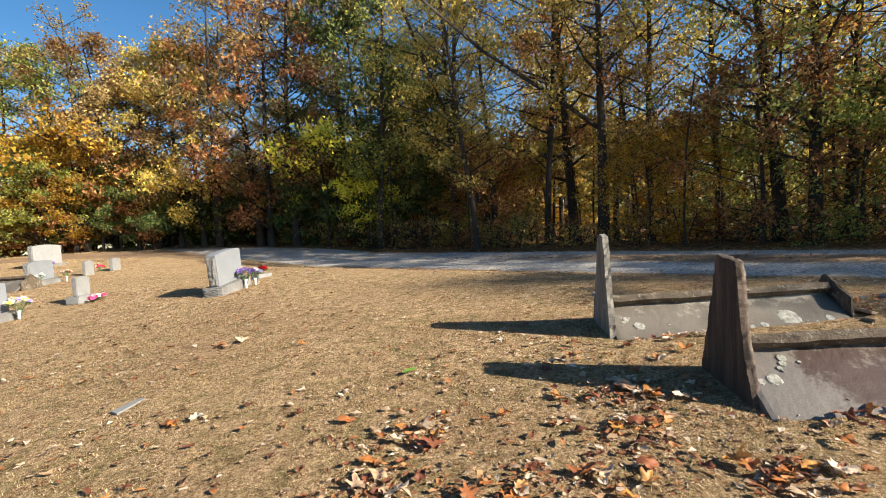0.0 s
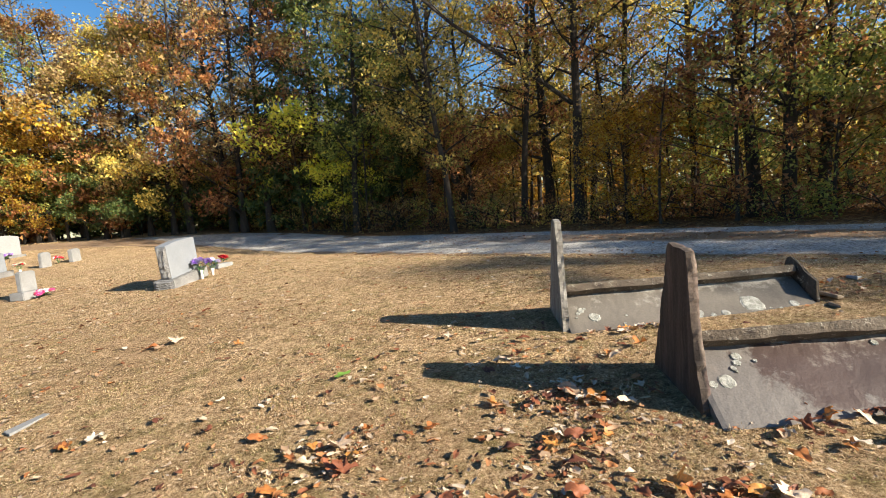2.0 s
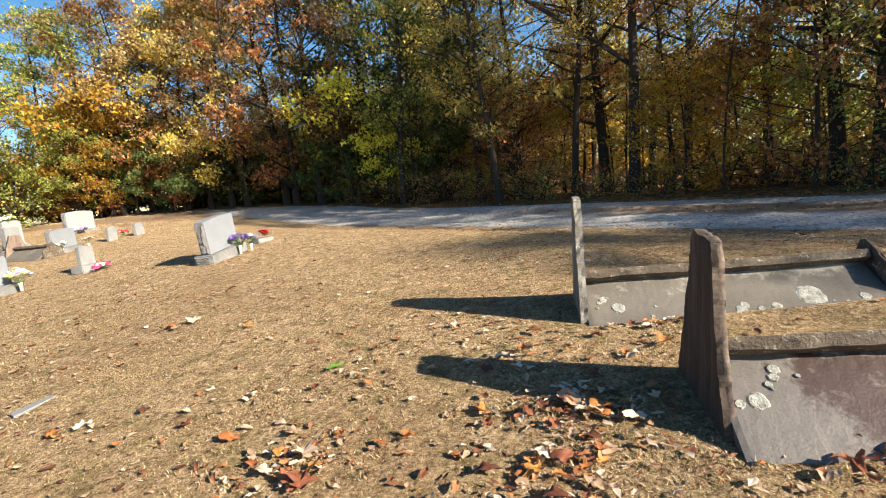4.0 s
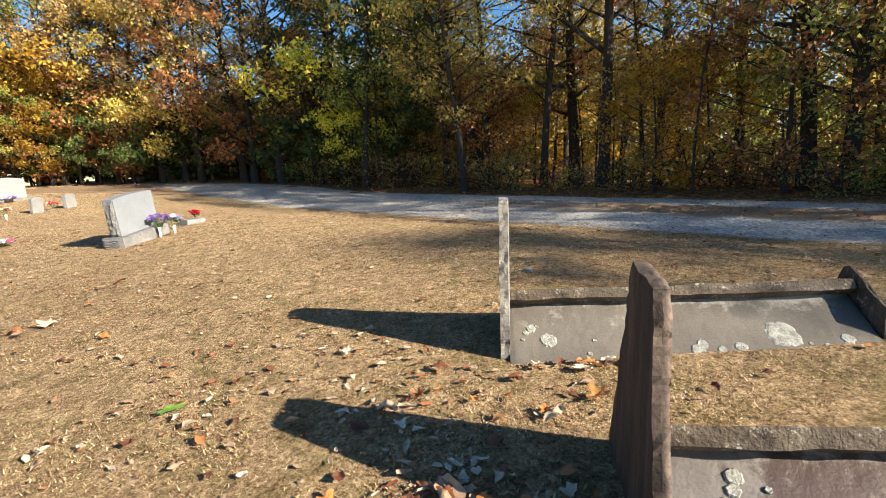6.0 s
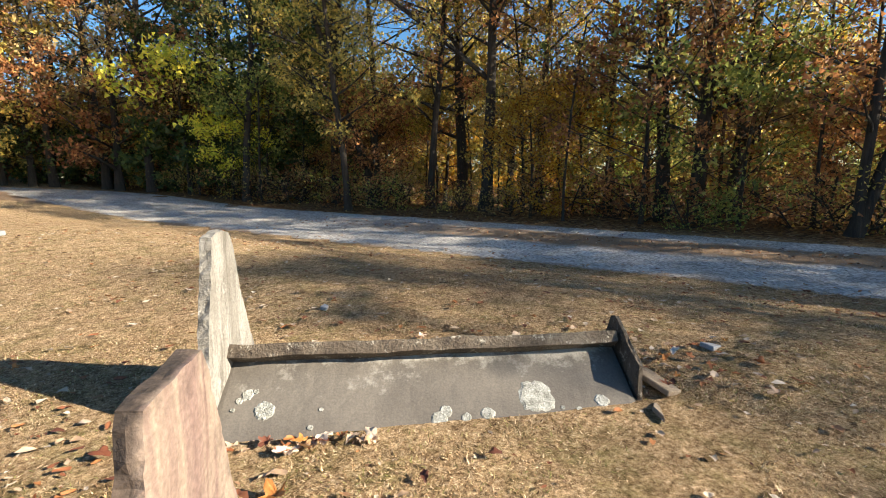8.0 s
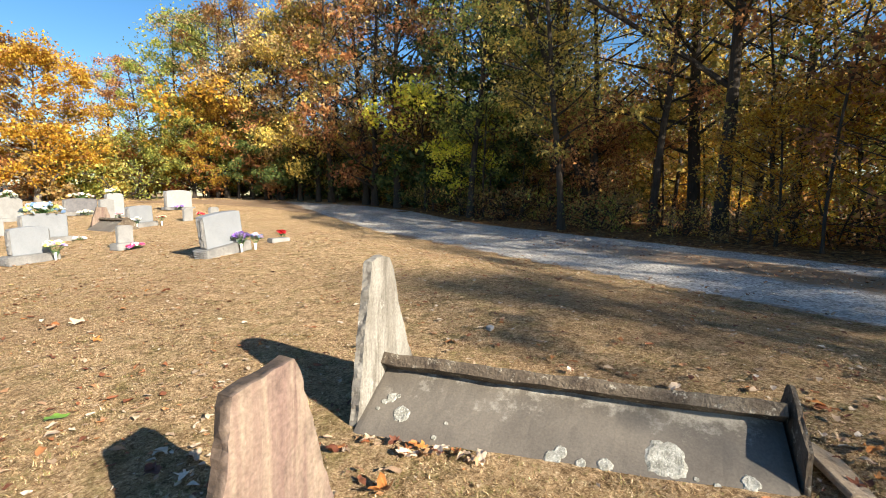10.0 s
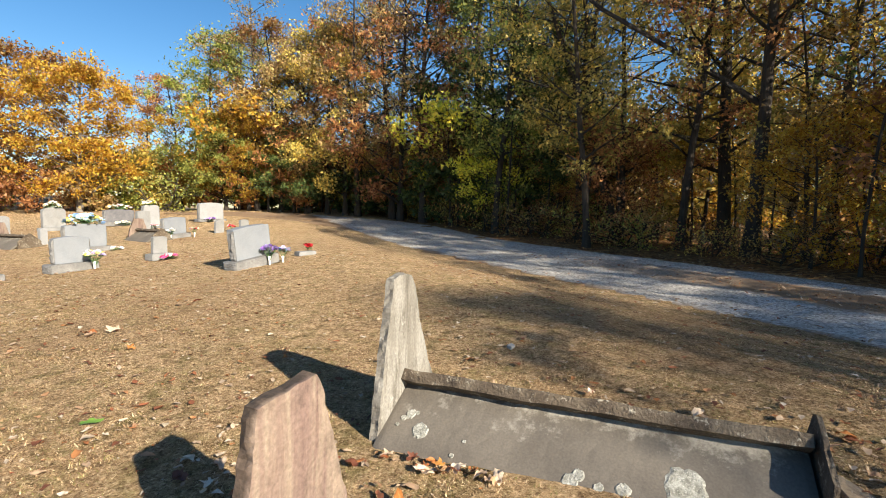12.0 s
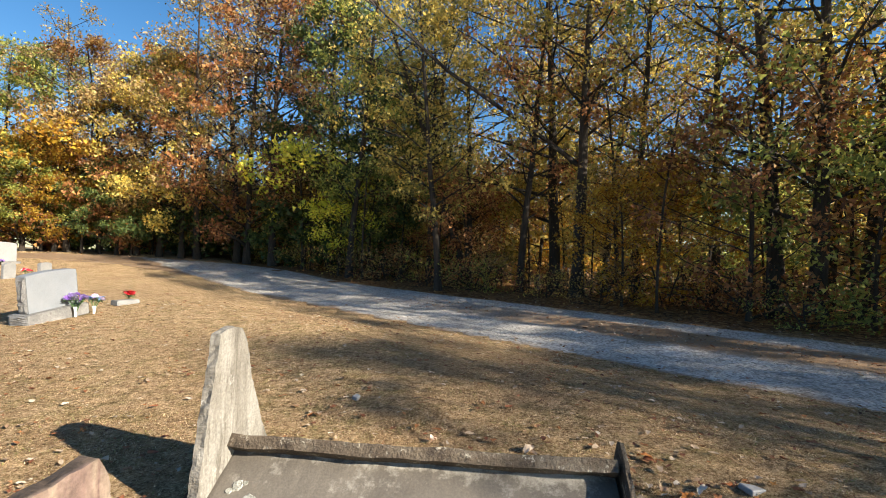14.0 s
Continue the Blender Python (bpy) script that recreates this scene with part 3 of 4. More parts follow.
def comb_graves():
    comb_grave(1.52, 4.452, 0.298, -1.6, 1.89, GREY_SLAB, PALE_SLAB,
               [(-0.344, -0.25), (0.361, -0.25), (0.344, 0.06), (0.212, 0.30), (0.105, 0.567), (0.035, 0.79), (-0.005, 0.855), (-0.075, 0.869), (-0.14, 0.866), (-0.192, 0.853), (-0.225, 0.70), (-0.27, 0.40), (-0.33, 0.06)],
               [(-0.31, -0.2), (0.36, -0.2), (0.33, 0.0), (0.12, 0.2), (0.03, 0.36), (-0.01, 0.38), (-0.15, 0.29), (-0.295, 0.215)],
               [(1.42, 0.24, 0.1), (0.985, 0.19, 0.034), (0.95, 0.15, 0.045), (1.075, 0.15, 0.028), (1.175, 0.165, 0.037), (1.725, 0.2, 0.039), (0.175, 0.24, 0.053), (0.085, 0.325, 0.032), (0.055, 0.295, 0.02), (0.12, 0.34, 0.014), (0.035, 0.25, 0.012), (1.605, 0.16, 0.018), (1.53, 0.175, 0.012), (0.385, 0.145, 0.015), (0.425, 0.23, 0.012)],
               "grey stone tent-shaped grave with pale head slab and lichen spots", 1, -0.06, 1.0, -3.4)
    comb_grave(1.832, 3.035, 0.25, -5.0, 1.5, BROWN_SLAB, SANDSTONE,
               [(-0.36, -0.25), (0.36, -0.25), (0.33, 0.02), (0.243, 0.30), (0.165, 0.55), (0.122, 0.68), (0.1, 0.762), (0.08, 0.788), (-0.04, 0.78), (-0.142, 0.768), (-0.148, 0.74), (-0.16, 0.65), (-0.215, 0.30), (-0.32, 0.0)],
               [(-0.34, -0.2), (0.42, -0.2), (0.37, 0.02), (0.27, 0.21), (0.23, 0.245), (0.17, 0.225), (0.02, 0.13), (-0.33, 0.02)],
               [(0.083, 0.27, 0.05), (0.01, 0.26, 0.026), (0.195, 0.425, 0.03), (0.182, 0.385, 0.024), (0.15, 0.35, 0.018), (0.16, 0.33, 0.01), (0.277, 0.39, 0.012), (1.0, 0.44, 0.04), (0.84, 0.115, 0.035), (0.91, 0.455, 0.022)],
               "red-brown stone tent-shaped grave with dark head slab", 2, -0.08, 1.8, 0.0)


def rubble(x, y, turn, outline, thick, tilt, label, mat, lift=0.0):
    bm = bmesh.new()
    f = bm.faces.new([bm.verts.new((a, b, 0)) for a, b in outline])
    ex = bmesh.ops.extrude_face_region(bm, geom=[f])
    bmesh.ops.translate(bm, verts=[g for g in ex["geom"] if isinstance(g, bmesh.types.BMVert)], vec=(0, 0, thick))
    bmesh.ops.bevel(bm, geom=bm.edges[:], offset=thick * 0.18, segments=1, affect="EDGES")
    bmesh.ops.recalc_face_normals(bm, faces=bm.faces)
    rough(bm, thick * 0.25, 9, len(label))
    ob = part("broken_stone", bm, mat)
    ob.matrix_basis = pose(x, y, ground_z(x, y) - 0.012 + lift, tilt[0], tilt[1], turn)
    return tagged(ob, label, "broken stone")


# ---- headstones and flowers ----
def rounded_block(lx, ly, lz, r, top="flat", rise=0.0):
    """A dressed block standing on z = 0, long along y; top: flat, curved or slanted."""
    bm = bmesh.new()
    n = 14
    prof = []
    for k in range(n + 1):
        t = k / n * 2 - 1
        if top == "curved":
            h = lz - rise * t * t
        elif top == "arch":
            h = lz - rise * (1 - math.sqrt(max(0, 1 - t * t * 0.98)))
        elif top == "shoulder":
            h = lz - rise * (0 if abs(t) < 0.72 else 1)
        else:
            h = lz
        prof.append((t * ly / 2, h))
    out = [(-ly / 2, 0)] + prof + [(ly / 2, 0)]
    f = bm.faces.new([bm.verts.new((lx / 2, y, z)) for y, z in out])
    ex = bmesh.ops.extrude_face_region(bm, geom=[f])
    bmesh.ops.translate(bm, verts=[g for g in ex["geom"] if isinstance(g, bmesh.types.BMVert)], vec=(-lx, 0, 0))
    bmesh.ops.recalc_face_normals(bm, faces=bm.faces)
    sharp = [e for e in bm.edges if len(e.link_faces) == 2 and e.calc_face_angle(0) > 0.6]
    bmesh.ops.bevel(bm, geom=sharp, offset=r, segments=2, affect="EDGES")
    return bm


def rock_end(lx, lz, y, sign, seed):
    """A rock-pitched end skin for a block."""
    bm = bmesh.new()
    n, m = 6, 12
    g = {}
    for i in range(n + 1):
        for j in range(m + 1):
            e = min(i, n - i, j, m - j)
            out = (0.004 + 0.028 * min(1, e) * (0.6 + 0.7 * noise.noise((i * 0.9, j * 0.9, seed)))) if e else -0.004
            g[i, j] = bm.verts.new((lx * (i / n - 0.5), y + sign * out, lz * j / m))
    for i in range(n):
        for j in range(m):
            bm.faces.new((g[i, j], g[i + 1, j], g[i + 1, j + 1], g[i, j + 1]))
    bmesh.ops.recalc_face_normals(bm, faces=bm.faces)
    return bm


def headstone(x, y, turn, wide, deep, high, base, top, rise, mat, label, rough_ends=True, tilt=0.0, sunk=0.0):
    """A tablet on a base; base: (wide, deep, high) or None. Faces +x."""
    t = thing("headstone", x, y, ground_z(x, y) - 0.02, turn, label, "headstone", "graveyard headstones")
    t.matrix_basis = t.matrix_basis @ pose(0, 0, 0, sunk, 0, 0)
    z = 0.0
    if base:
        b = part("base", rounded_block(base[1], base[0], base[2], 0.012), ROUGH_GRANITE if rough_ends else mat, t)
        if rough_ends:
            for s in (-1, 1):
                part("rock_face", rock_end(base[1] * 0.98, base[2] * 0.96, s * base[0] / 2, s, 4 + s), ROUGH_GRANITE, b)
        z = base[2]
    d = part("tablet", rounded_block(deep, wide, high, 0.01, top, rise), mat, t)
    d.matrix_basis = pose(0, 0, z, 0, tilt, 0)
    if rough_ends:
        for s in (-1, 1):
            part("rock_face", rock_end(deep * 0.98, (high - rise) * 0.97, s * wide / 2, s, 8 + s), ROUGH_GRANITE, d)
    return t


PETAL = {k: plain(k + "_petals", c, 0.6, 0.2, 60) for k, c in {
    "purple": (0.30, 0.16, 0.55), "lilac": (0.55, 0.45, 0.75), "blue": (0.20, 0.33, 0.62), "red": (0.62, 0.03, 0.05), "pink": (0.75, 0.10, 0.30),
    "white": (0.82, 0.82, 0.80), "cream": (0.78, 0.75, 0.55), "yellow": (0.70, 0.62, 0.15), "pale_blue": (0.50, 0.68, 0.78), "light_pink": (0.75, 0.45, 0.5)}.items()}
STEM = plain("silk_flower_leaves", (0.06, 0.14, 0.04), 0.6, 0.3)
VASE = plain("white_vase_plastic", (0.78, 0.78, 0.76), 0.4, 0.06)


def bloom_mesh(r, seed):
    """A flower head of three whorls of cupped petals."""
    rng = np.random.default_rng(seed)
    vs, fs = [], []
    for whorl, (n, tilt, s) in enumerate(((7, 0.25, 1.0), (6, 0.7, 0.75), (4, 1.15, 0.5))):
        for k in range(n):
            w = 2 * math.pi * k / n + whorl + rng.uniform(-0.2, 0.2)
            d = np.array((math.cos(w) * math.cos(tilt), math.sin(w) * math.cos(tilt), math.sin(tilt)))
            side = np.array((-math.sin(w), math.cos(w), 0)) * r * 0.36 * s
            b = len(vs)
            vs += [(0, 0, 0), d * r * s * 0.6 + side, d * r * s + np.array((0, 0, -0.12 * r)), d * r * s * 0.6 - side]
            fs.append((b, b + 1, b + 2, b + 3))
    return mesh_from("bloom", np.array(vs), fs)


BLOOMS = {k: bloom_mesh(0.05, n) for n, k in enumerate(PETAL)}


def bouquet(x, y, z, colours, spread, high, count, label, seed, vase=True, name="flower_bouquet"):
    """Silk flowers: blooms of each colour, leaves, stems and a vase."""
    rng = random.Random(seed)
    t = thing(name, x, y, z, 0, label, "flowers", "grave flowers")
    heads = []
    for k in range(count):
        a, r = rng.uniform(0, 6.28), spread[0] * math.sqrt(rng.random())
        heads.append((r * math.cos(a) * spread[1], r * math.sin(a), high + spread[2] * (1 - (r / spread[0]) ** 2) + rng.uniform(-0.02, 0.02)))
    for k, h in enumerate(heads):
        c = colours[k % len(colours)]
        o = part("bloom", BLOOMS[c], PETAL[c], t)
        o.matrix_basis = pose(*h, rng.uniform(-35, 35), rng.uniform(0, 60), rng.uniform(0, 360)) @ Matrix.Scale(rng.uniform(0.9, 1.5), 4)
    vs, fs = [], []
    for h in heads:
        for k in range(3):
            a = rng.uniform(0, 6.28)
            d = Vector((math.cos(a), math.sin(a), rng.uniform(-0.5, 0.2))) * rng.uniform(0.05, 0.085)
            s = Vector((-d.y, d.x, 0)).normalized() * 0.02
            p = Vector(h) - Vector((0, 0, 0.03))
            b = len(vs)
            vs += [tuple(p), tuple(p + d * 0.5 + s), tuple(p + d), tuple(p + d * 0.5 - s)]
            fs.append((b, b + 1, b + 2, b + 3))
    part("leaves", mesh_from("leaves", vs, fs), STEM, t)
    part("greenery", tubes("greenery", [[((0, 0, 0.02), 0.003), ((h[0] * 0.4, h[1] * 0.4, h[2] * 0.6), 0.003), (h, 0.002)] for h in heads], 4, STEM), STEM, t)
    if vase:
        part("vase", tubes("vase", [[((0, 0, 0), 0.016), ((0, 0, 0.01), 0.018), ((0, 0, high * 0.3), 0.022), ((0, 0, high * 0.52), 0.034), ((0, 0, high * 0.54), 0.03)]], 14, VASE), VASE, t)
    return t


def on_stone(x, y, h):
    return ground_z(x, y) - 0.02 + h


def graves_with_headstones():
    headstone(-4.07, 9.09, -8, 0.80, 0.19, 0.60, (0.98, 0.38, 0.19), "curved", 0.025, GRANITE, "light grey granite headstone with rock-pitched ends on a wide base", tilt=1.5, sunk=7.5)
    bouquet(-3.79, 9.23, ground_z(-3.79, 9.23), ["purple", "lilac"], (0.14, 1, 0.06), 0.30, 20, "purple and lilac silk flowers in white cone", 11)
    bouquet(-3.73, 9.53, ground_z(-3.73, 9.53), ["blue", "pale_blue", "lilac"], (0.11, 1, 0.05), 0.24, 12, "small blue silk flowers in white cone", 12)
    flat = part("base_stone", rounded_block(0.22, 0.42, 0.1, 0.012), GREY_MARBLE)
    flat.matrix_basis = pose(-4.02, 10.6, ground_z(-4.02, 10.6) - 0.02, 0, 0, -20)
    tagged(flat, "low grey footstone block half sunk in the lawn", "grave marker")
    bouquet(-4.0, 10.66, ground_z(-4, 10.66) + 0.08, ["red"], (0.09, 1, 0.05), 0.09, 12, "red silk roses on the low footstone", 13, False)
    headstone(-7.66, 8.03, -6, 0.62, 0.16, 0.52, (0.84, 0.34, 0.17), "curved", 0.03, GRANITE, "grey granite headstone with rough ends on white base", sunk=1.5)
    bouquet(-7.32, 8.25, ground_z(-7.32, 8.25), ["white", "lilac", "yellow", "white"], (0.17, 1, 0.08), 0.28, 20, "white, lilac and yellow silk flowers in white vase", 14)
    headstone(-10.2, 9.85, -4, 0.95, 0.18, 0.58, (1.15, 0.36, 0.14), "curved", 0.05, GRANITE, "wide grey granite headstone with flower saddle on top")
    bouquet(-10.2, 9.85, on_stone(-10.2, 9.85, 0.7), ["pale_blue", "blue", "cream", "pale_blue", "yellow"], (0.5, 0.36, 0.2), 0.06, 110, "pale blue and cream silk flower saddle draped on the headstone", 15, False)
    bouquet(-9.75, 10.35, ground_z(-9.75, 10.35), ["white"], (0.2, 1, 0.02), 0.05, 10, "white silk flowers lying on the grass", 16, False)
    headstone(-7.26, 9.62, -4, 0.33, 0.1, 0.38, (0.5, 0.28, 0.15), "shoulder", 0.02, GREY_MARBLE, "small grey headstone on white block base", False)
    bouquet(-7.0, 9.66, ground_z(-7.0, 9.66), ["pink", "light_pink", "white"], (0.2, 0.6, 0.02), 0.07, 18, "pink and white silk flowers laid against the base", 17, False)
    headstone(-10.95, 13.0, 2, 0.8, 0.17, 0.52, (1.0, 0.34, 0.15), "curved", 0.03, GRANITE, "grey granite headstone with flowers at both corners", sunk=3.0)
    bouquet(-10.68, 12.65, ground_z(-10.68, 12.65), ["white"], (0.12, 1, 0.05), 0.26, 10, "white silk flowers in vase before the headstone", 18)
    bouquet(-10.6, 13.45, ground_z(-10.6, 13.45), ["white", "red", "cream"], (0.13, 1, 0.05), 0.26, 12, "white and red silk flowers in vase", 19)
    headstone(-15.3, 18.4, -3, 1.25, 0.2, 0.74, (1.42, 0.4, 0.12), "curved", 0.06, WHITE_MARBLE, "broad white marble headstone with purple flowers below")
    bouquet(-14.95, 18.05, ground_z(-14.95, 18.05), ["purple", "lilac"], (0.24, 0.8, 0.05), 0.14, 20, "purple silk flowers at the foot of the stone", 20, False)
    headstone(-11.05, 14.87, -2, 0.36, 0.1, 0.46, None, "arch", 0.07, GREY_MARBLE, "small weathered grey tablet with rounded top", False, 2)
    headstone(-10.93, 15.92, 4, 0.42, 0.12, 0.42, None, "arch", 0.06, GREY_MARBLE, "small weathered grey tablet on the lawn", False, -2)
    bouquet(-11.15, 15.5, ground_z(-11.15, 15.5), ["red", "light_pink"], (0.16, 0.7, 0.04), 0.16, 12, "red silk flowers beside the small tablet", 21, False)
    headstone(-7.95, 6.65, -5, 0.5, 0.15, 0.46, (0.7, 0.34, 0.14), "flat", 0, WHITE_MARBLE, "white headstone on pale base with dark red flowers")
    bouquet(-7.66, 6.5, ground_z(-7.66, 6.5), ["red", "pink"], (0.1, 0.8, 0.05), 0.26, 8, "dark red silk flowers in vase", 22)
    headstone(-12.62, 10.24, 6, 0.2, 0.12, 0.47, None, "arch", 0.05, WHITE_MARBLE, "narrow white tablet stone", False)
    headstone(-14.45, 14.85, -2, 0.62, 0.15, 0.78, (0.8, 0.34, 0.12), "shoulder", 0.05, WHITE_MARBLE, "white headstone with cream flower saddle")
    bouquet(-14.45, 14.85, on_stone(-14.45, 14.85, 0.86), ["cream", "yellow", "white"], (0.32, 0.4, 0.14), 0.08, 34, "cream and yellow silk flower saddle on the headstone", 23, False)
    bouquet(-14.1, 14.6, ground_z(-14.1, 14.6), ["white", "light_pink"], (0.3, 0.7, 0.03), 0.14, 20, "white silk flowers at the foot of the headstone", 24, False)
    headstone(-16.6, 15.1, -2, 1.15, 0.2, 0.5, (1.4, 0.4, 0.16), "curved", 0.04, DARK_GRANITE, "wide dark grey granite headstone with piled flowers")
    bouquet(-16.6, 15.1, on_stone(-16.6, 15.1, 0.64), ["white", "light_pink", "cream"], (0.55, 0.35, 0.12), 0.08, 40, "white and pink silk flower saddle on dark stone", 25, False)
    bouquet(-16.1, 15.0, ground_z(-16.1, 15.0), ["white", "cream"], (0.4, 0.6, 0.05), 0.14, 26, "white silk flowers before the dark stone", 26, False)
    headstone(-16.5, 12.7, -2, 0.72, 0.16, 0.72, (0.9, 0.34, 0.12), "arch", 0.14, GREY_MARBLE, "grey arched headstone with pale flower saddle", False)
    bouquet(-16.5, 12.7, on_stone(-16.5, 12.7, 0.74), ["cream", "white"], (0.3, 0.5, 0.18), 0.1, 36, "cream silk flower saddle on grey headstone", 27, False)
    headstone(-14.4, 10.2, -2, 0.3, 0.12, 0.75, None, "arch", 0.1, GREY_MARBLE, "tall narrow grey tablet stone", False)
    headstone(-12.9, 13.4, -2, 0.45, 0.14, 0.68, (0.6, 0.3, 0.12), "curved", 0.03, GREY_MARBLE, "grey headstone among far graves", False)


def far_comb_graves():
    """Two smaller tent-shaped graves among the headstones."""
    for x, y, turn, length, seed, lab in ((-11.7, 12.35, -4, 1.1, 31, "small weathered tent-shaped grave with leaning head slab"), (-13.4, 9.6, 4, 1.2, 32, "collapsed tent-shaped grave with tilted slabs")):
        comb_grave(x, y, ground_z(x, y), turn, length, GREY_SLAB, SANDSTONE, [(-0.32, -0.2), (0.32, -0.2), (0.26, 0.3), (0.14, 0.62), (-0.14, 0.64), (-0.26, 0.3)],
                   [(-0.3, -0.2), (0.3, -0.2), (0.28, 0.15), (0, 0.36), (-0.28, 0.15)], [], lab, seed, -0.06, 8)


# ---- trees ----
def wander(rng, start, way, length, r0, r1, n, bend, lift=0.0):
    """A tapered, uneven line for a trunk or a limb."""
    p, d, out = Vector(start), Vector(way).normalized(), []
    for k in range(n + 1):
        t = k / n
        out.append((tuple(p), r0 + (r1 - r0) * t))
        d = (d + Vector((rng.uniform(-bend, bend), rng.uniform(-bend, bend), rng.uniform(-bend, bend) * 0.6 + lift))).normalized()
        p = p + d * (length / n)
    return out


def leaf_cloud(name, seed, centres, radii, counts, size, flat=0.7):
    """Many single folded leaves, gathered round the twig ends."""
    rng = np.random.default_rng(seed)
    c = np.repeat(np.array(centres), counts, axis=0)
    r = np.repeat(np.array(radii), counts)[:, None]
    n = len(c)
    p = c + rng.normal(size=(n, 3)) * r * np.array((1, 1, flat)) * 0.55
    nor = rng.normal(size=(n, 3)) + np.array((0.6, -0.3, 0.45))
    nor /= np.linalg.norm(nor, axis=1, keepdims=True)
    a = np.cross(nor, rng.normal(size=(n, 3)))
    a /= np.linalg.norm(a, axis=1, keepdims=True)
    b = np.cross(nor, a)
    s = (size * rng.uniform(0.6, 1.35, n))[:, None]
    v = np.stack([p, p + a * s * 0.95 + b * s * 0.4, p + a * s * 0.6 - b * s * 0.5], 1).reshape(-1, 3)
    f = np.arange(n * 3).reshape(-1, 3)
    return mesh_from(name, v, f)


def tree_kind(seed, high, crown_from, reach, limbs, leaves, leaf_size, trunk_r, lean=0.03, bare=0.0, stems=1, up=0.35, extra=None, sides=8):
    """Meshes of one kind of tree: trunk, branches, crown."""
    rng = random.Random(seed)
    trunks, lines, centres, radii = [], [], [], []
    for s in range(stems):
        off = Vector((rng.uniform(-0.15, 0.15) * (stems > 1), rng.uniform(-0.15, 0.15) * (stems > 1), -0.25))
        way = (rng.uniform(-lean, lean) * (1 + 2 * (stems > 1)), rng.uniform(-lean, lean) * (1 + 2 * (stems > 1)), 1)
        h = high * (1 - 0.12 * s)
        line = wander(rng, off, way, h * 0.95, trunk_r * (1 - 0.2 * s), 0.025, 12, 0.035)
        line[0] = (line[0][0], line[0][1] * 1.45)
        trunks.append(line)
        for k in range(limbs // stems):
            t = crown_from + (0.97 - crown_from) * ((k + rng.random()) / (limbs / stems))
            i = min(int(t * 12), 11)
            w = t * 12 - i
            p = Vector(line[i][0]).lerp(Vector(line[i + 1][0]), w)
            shape = math.sin(math.pi * (0.18 + 0.8 * (t - crown_from) / (1 - crown_from))) ** 0.7
            ln = reach * max(0.25, shape) * rng.uniform(0.65, 1.15)
            a = k * 2.399 + rng.uniform(-0.5, 0.5)
            r0 = max(0.02, line[i][1] * 0.45)
            limb = wander(rng, p, (math.cos(a), math.sin(a), up + rng.uniform(-0.2, 0.3)), ln, r0, 0.012, 4, 0.2, 0.03)
            lines.append(limb)
            for m in range(4):
                j = rng.randint(1, 4)
                q = Vector(limb[j][0])
                b = a + rng.uniform(-1.3, 1.3)
                twig = wander(rng, q, (math.cos(b), math.sin(b), rng.uniform(-0.2, 0.6)), ln * rng.uniform(0.22, 0.5), 0.014, 0.004, 1, 0.25)
                if m < 3:
                    lines.append(twig)
                if rng.random() > 0.3 + bare * 0.55:
                    centres.append(twig[1][0])
                    radii.append(0.46 * (reach / 3.0) ** 0.5 * rng.uniform(0.55, 1.35))
            if rng.random() > bare:
                centres.append(limb[-1][0])
                radii.append(0.5)
    if extra:
        lines += extra(rng, centres, radii)
    per = max(3, int(leaves * 1.28) // len(centres))
    counts = [max(1, int(per * (0.25 + 2.0 * rng.random() ** 1.6) * (r / 0.46) ** 0.8)) for r in radii]
    return (tubes("trunk", trunks, sides, None), tubes("branch_work", lines, 3, None), leaf_cloud("crown", seed, centres, radii, counts, leaf_size * 0.82))


KINDS = {}


def clear_of_lane(x, y):
    """Moves a place outwards from the graves until it lies behind the lane; how much farther it then is."""
    k = 1.0
    while k < 2.2:
        px, py = 1.5 + (x - 1.5) * k, 1.5 + (y - 1.5) * k
        q, s = 0.6 * px + 0.8 * py, -0.8 * px + 0.6 * py
        if s > 29.5 or q < 1 or q > lane_shift(s) + LANE_HALF + 0.7:
            break
        k += 0.02
    return px, py, k


def plant(x, y, kind, colour, size, turn, label, bark=None, name="tree", wide=1.0, sink=0.0, keep=False):
    """One tree of a kind, at its place, with its own leaf colour."""
    x, y, k = (x, y, 1.0) if keep else clear_of_lane(x, y)
    size *= 1 + (k - 1) * 0.9
    t = thing(name, x, y, ground_z(x, y) - sink, turn, label, name.replace("_", " "), "trees of the wood" if name == "tree" else "undergrowth of the wood")
    t.matrix_basis = t.matrix_basis @ Matrix.Diagonal((size * wide, size * wide, size, 1))
    for nm, me, mat in zip(("trunk", "branch_work", "crown"), KINDS[kind], (bark or BARK, bark or BARK, LEAVES[colour])):
        if not me.materials:
            me.materials.append(mat)
        o = part(nm, me, mat, t)
        o.material_slots[0].link = "OBJECT"
        o.material_slots[0].material = mat
    return t


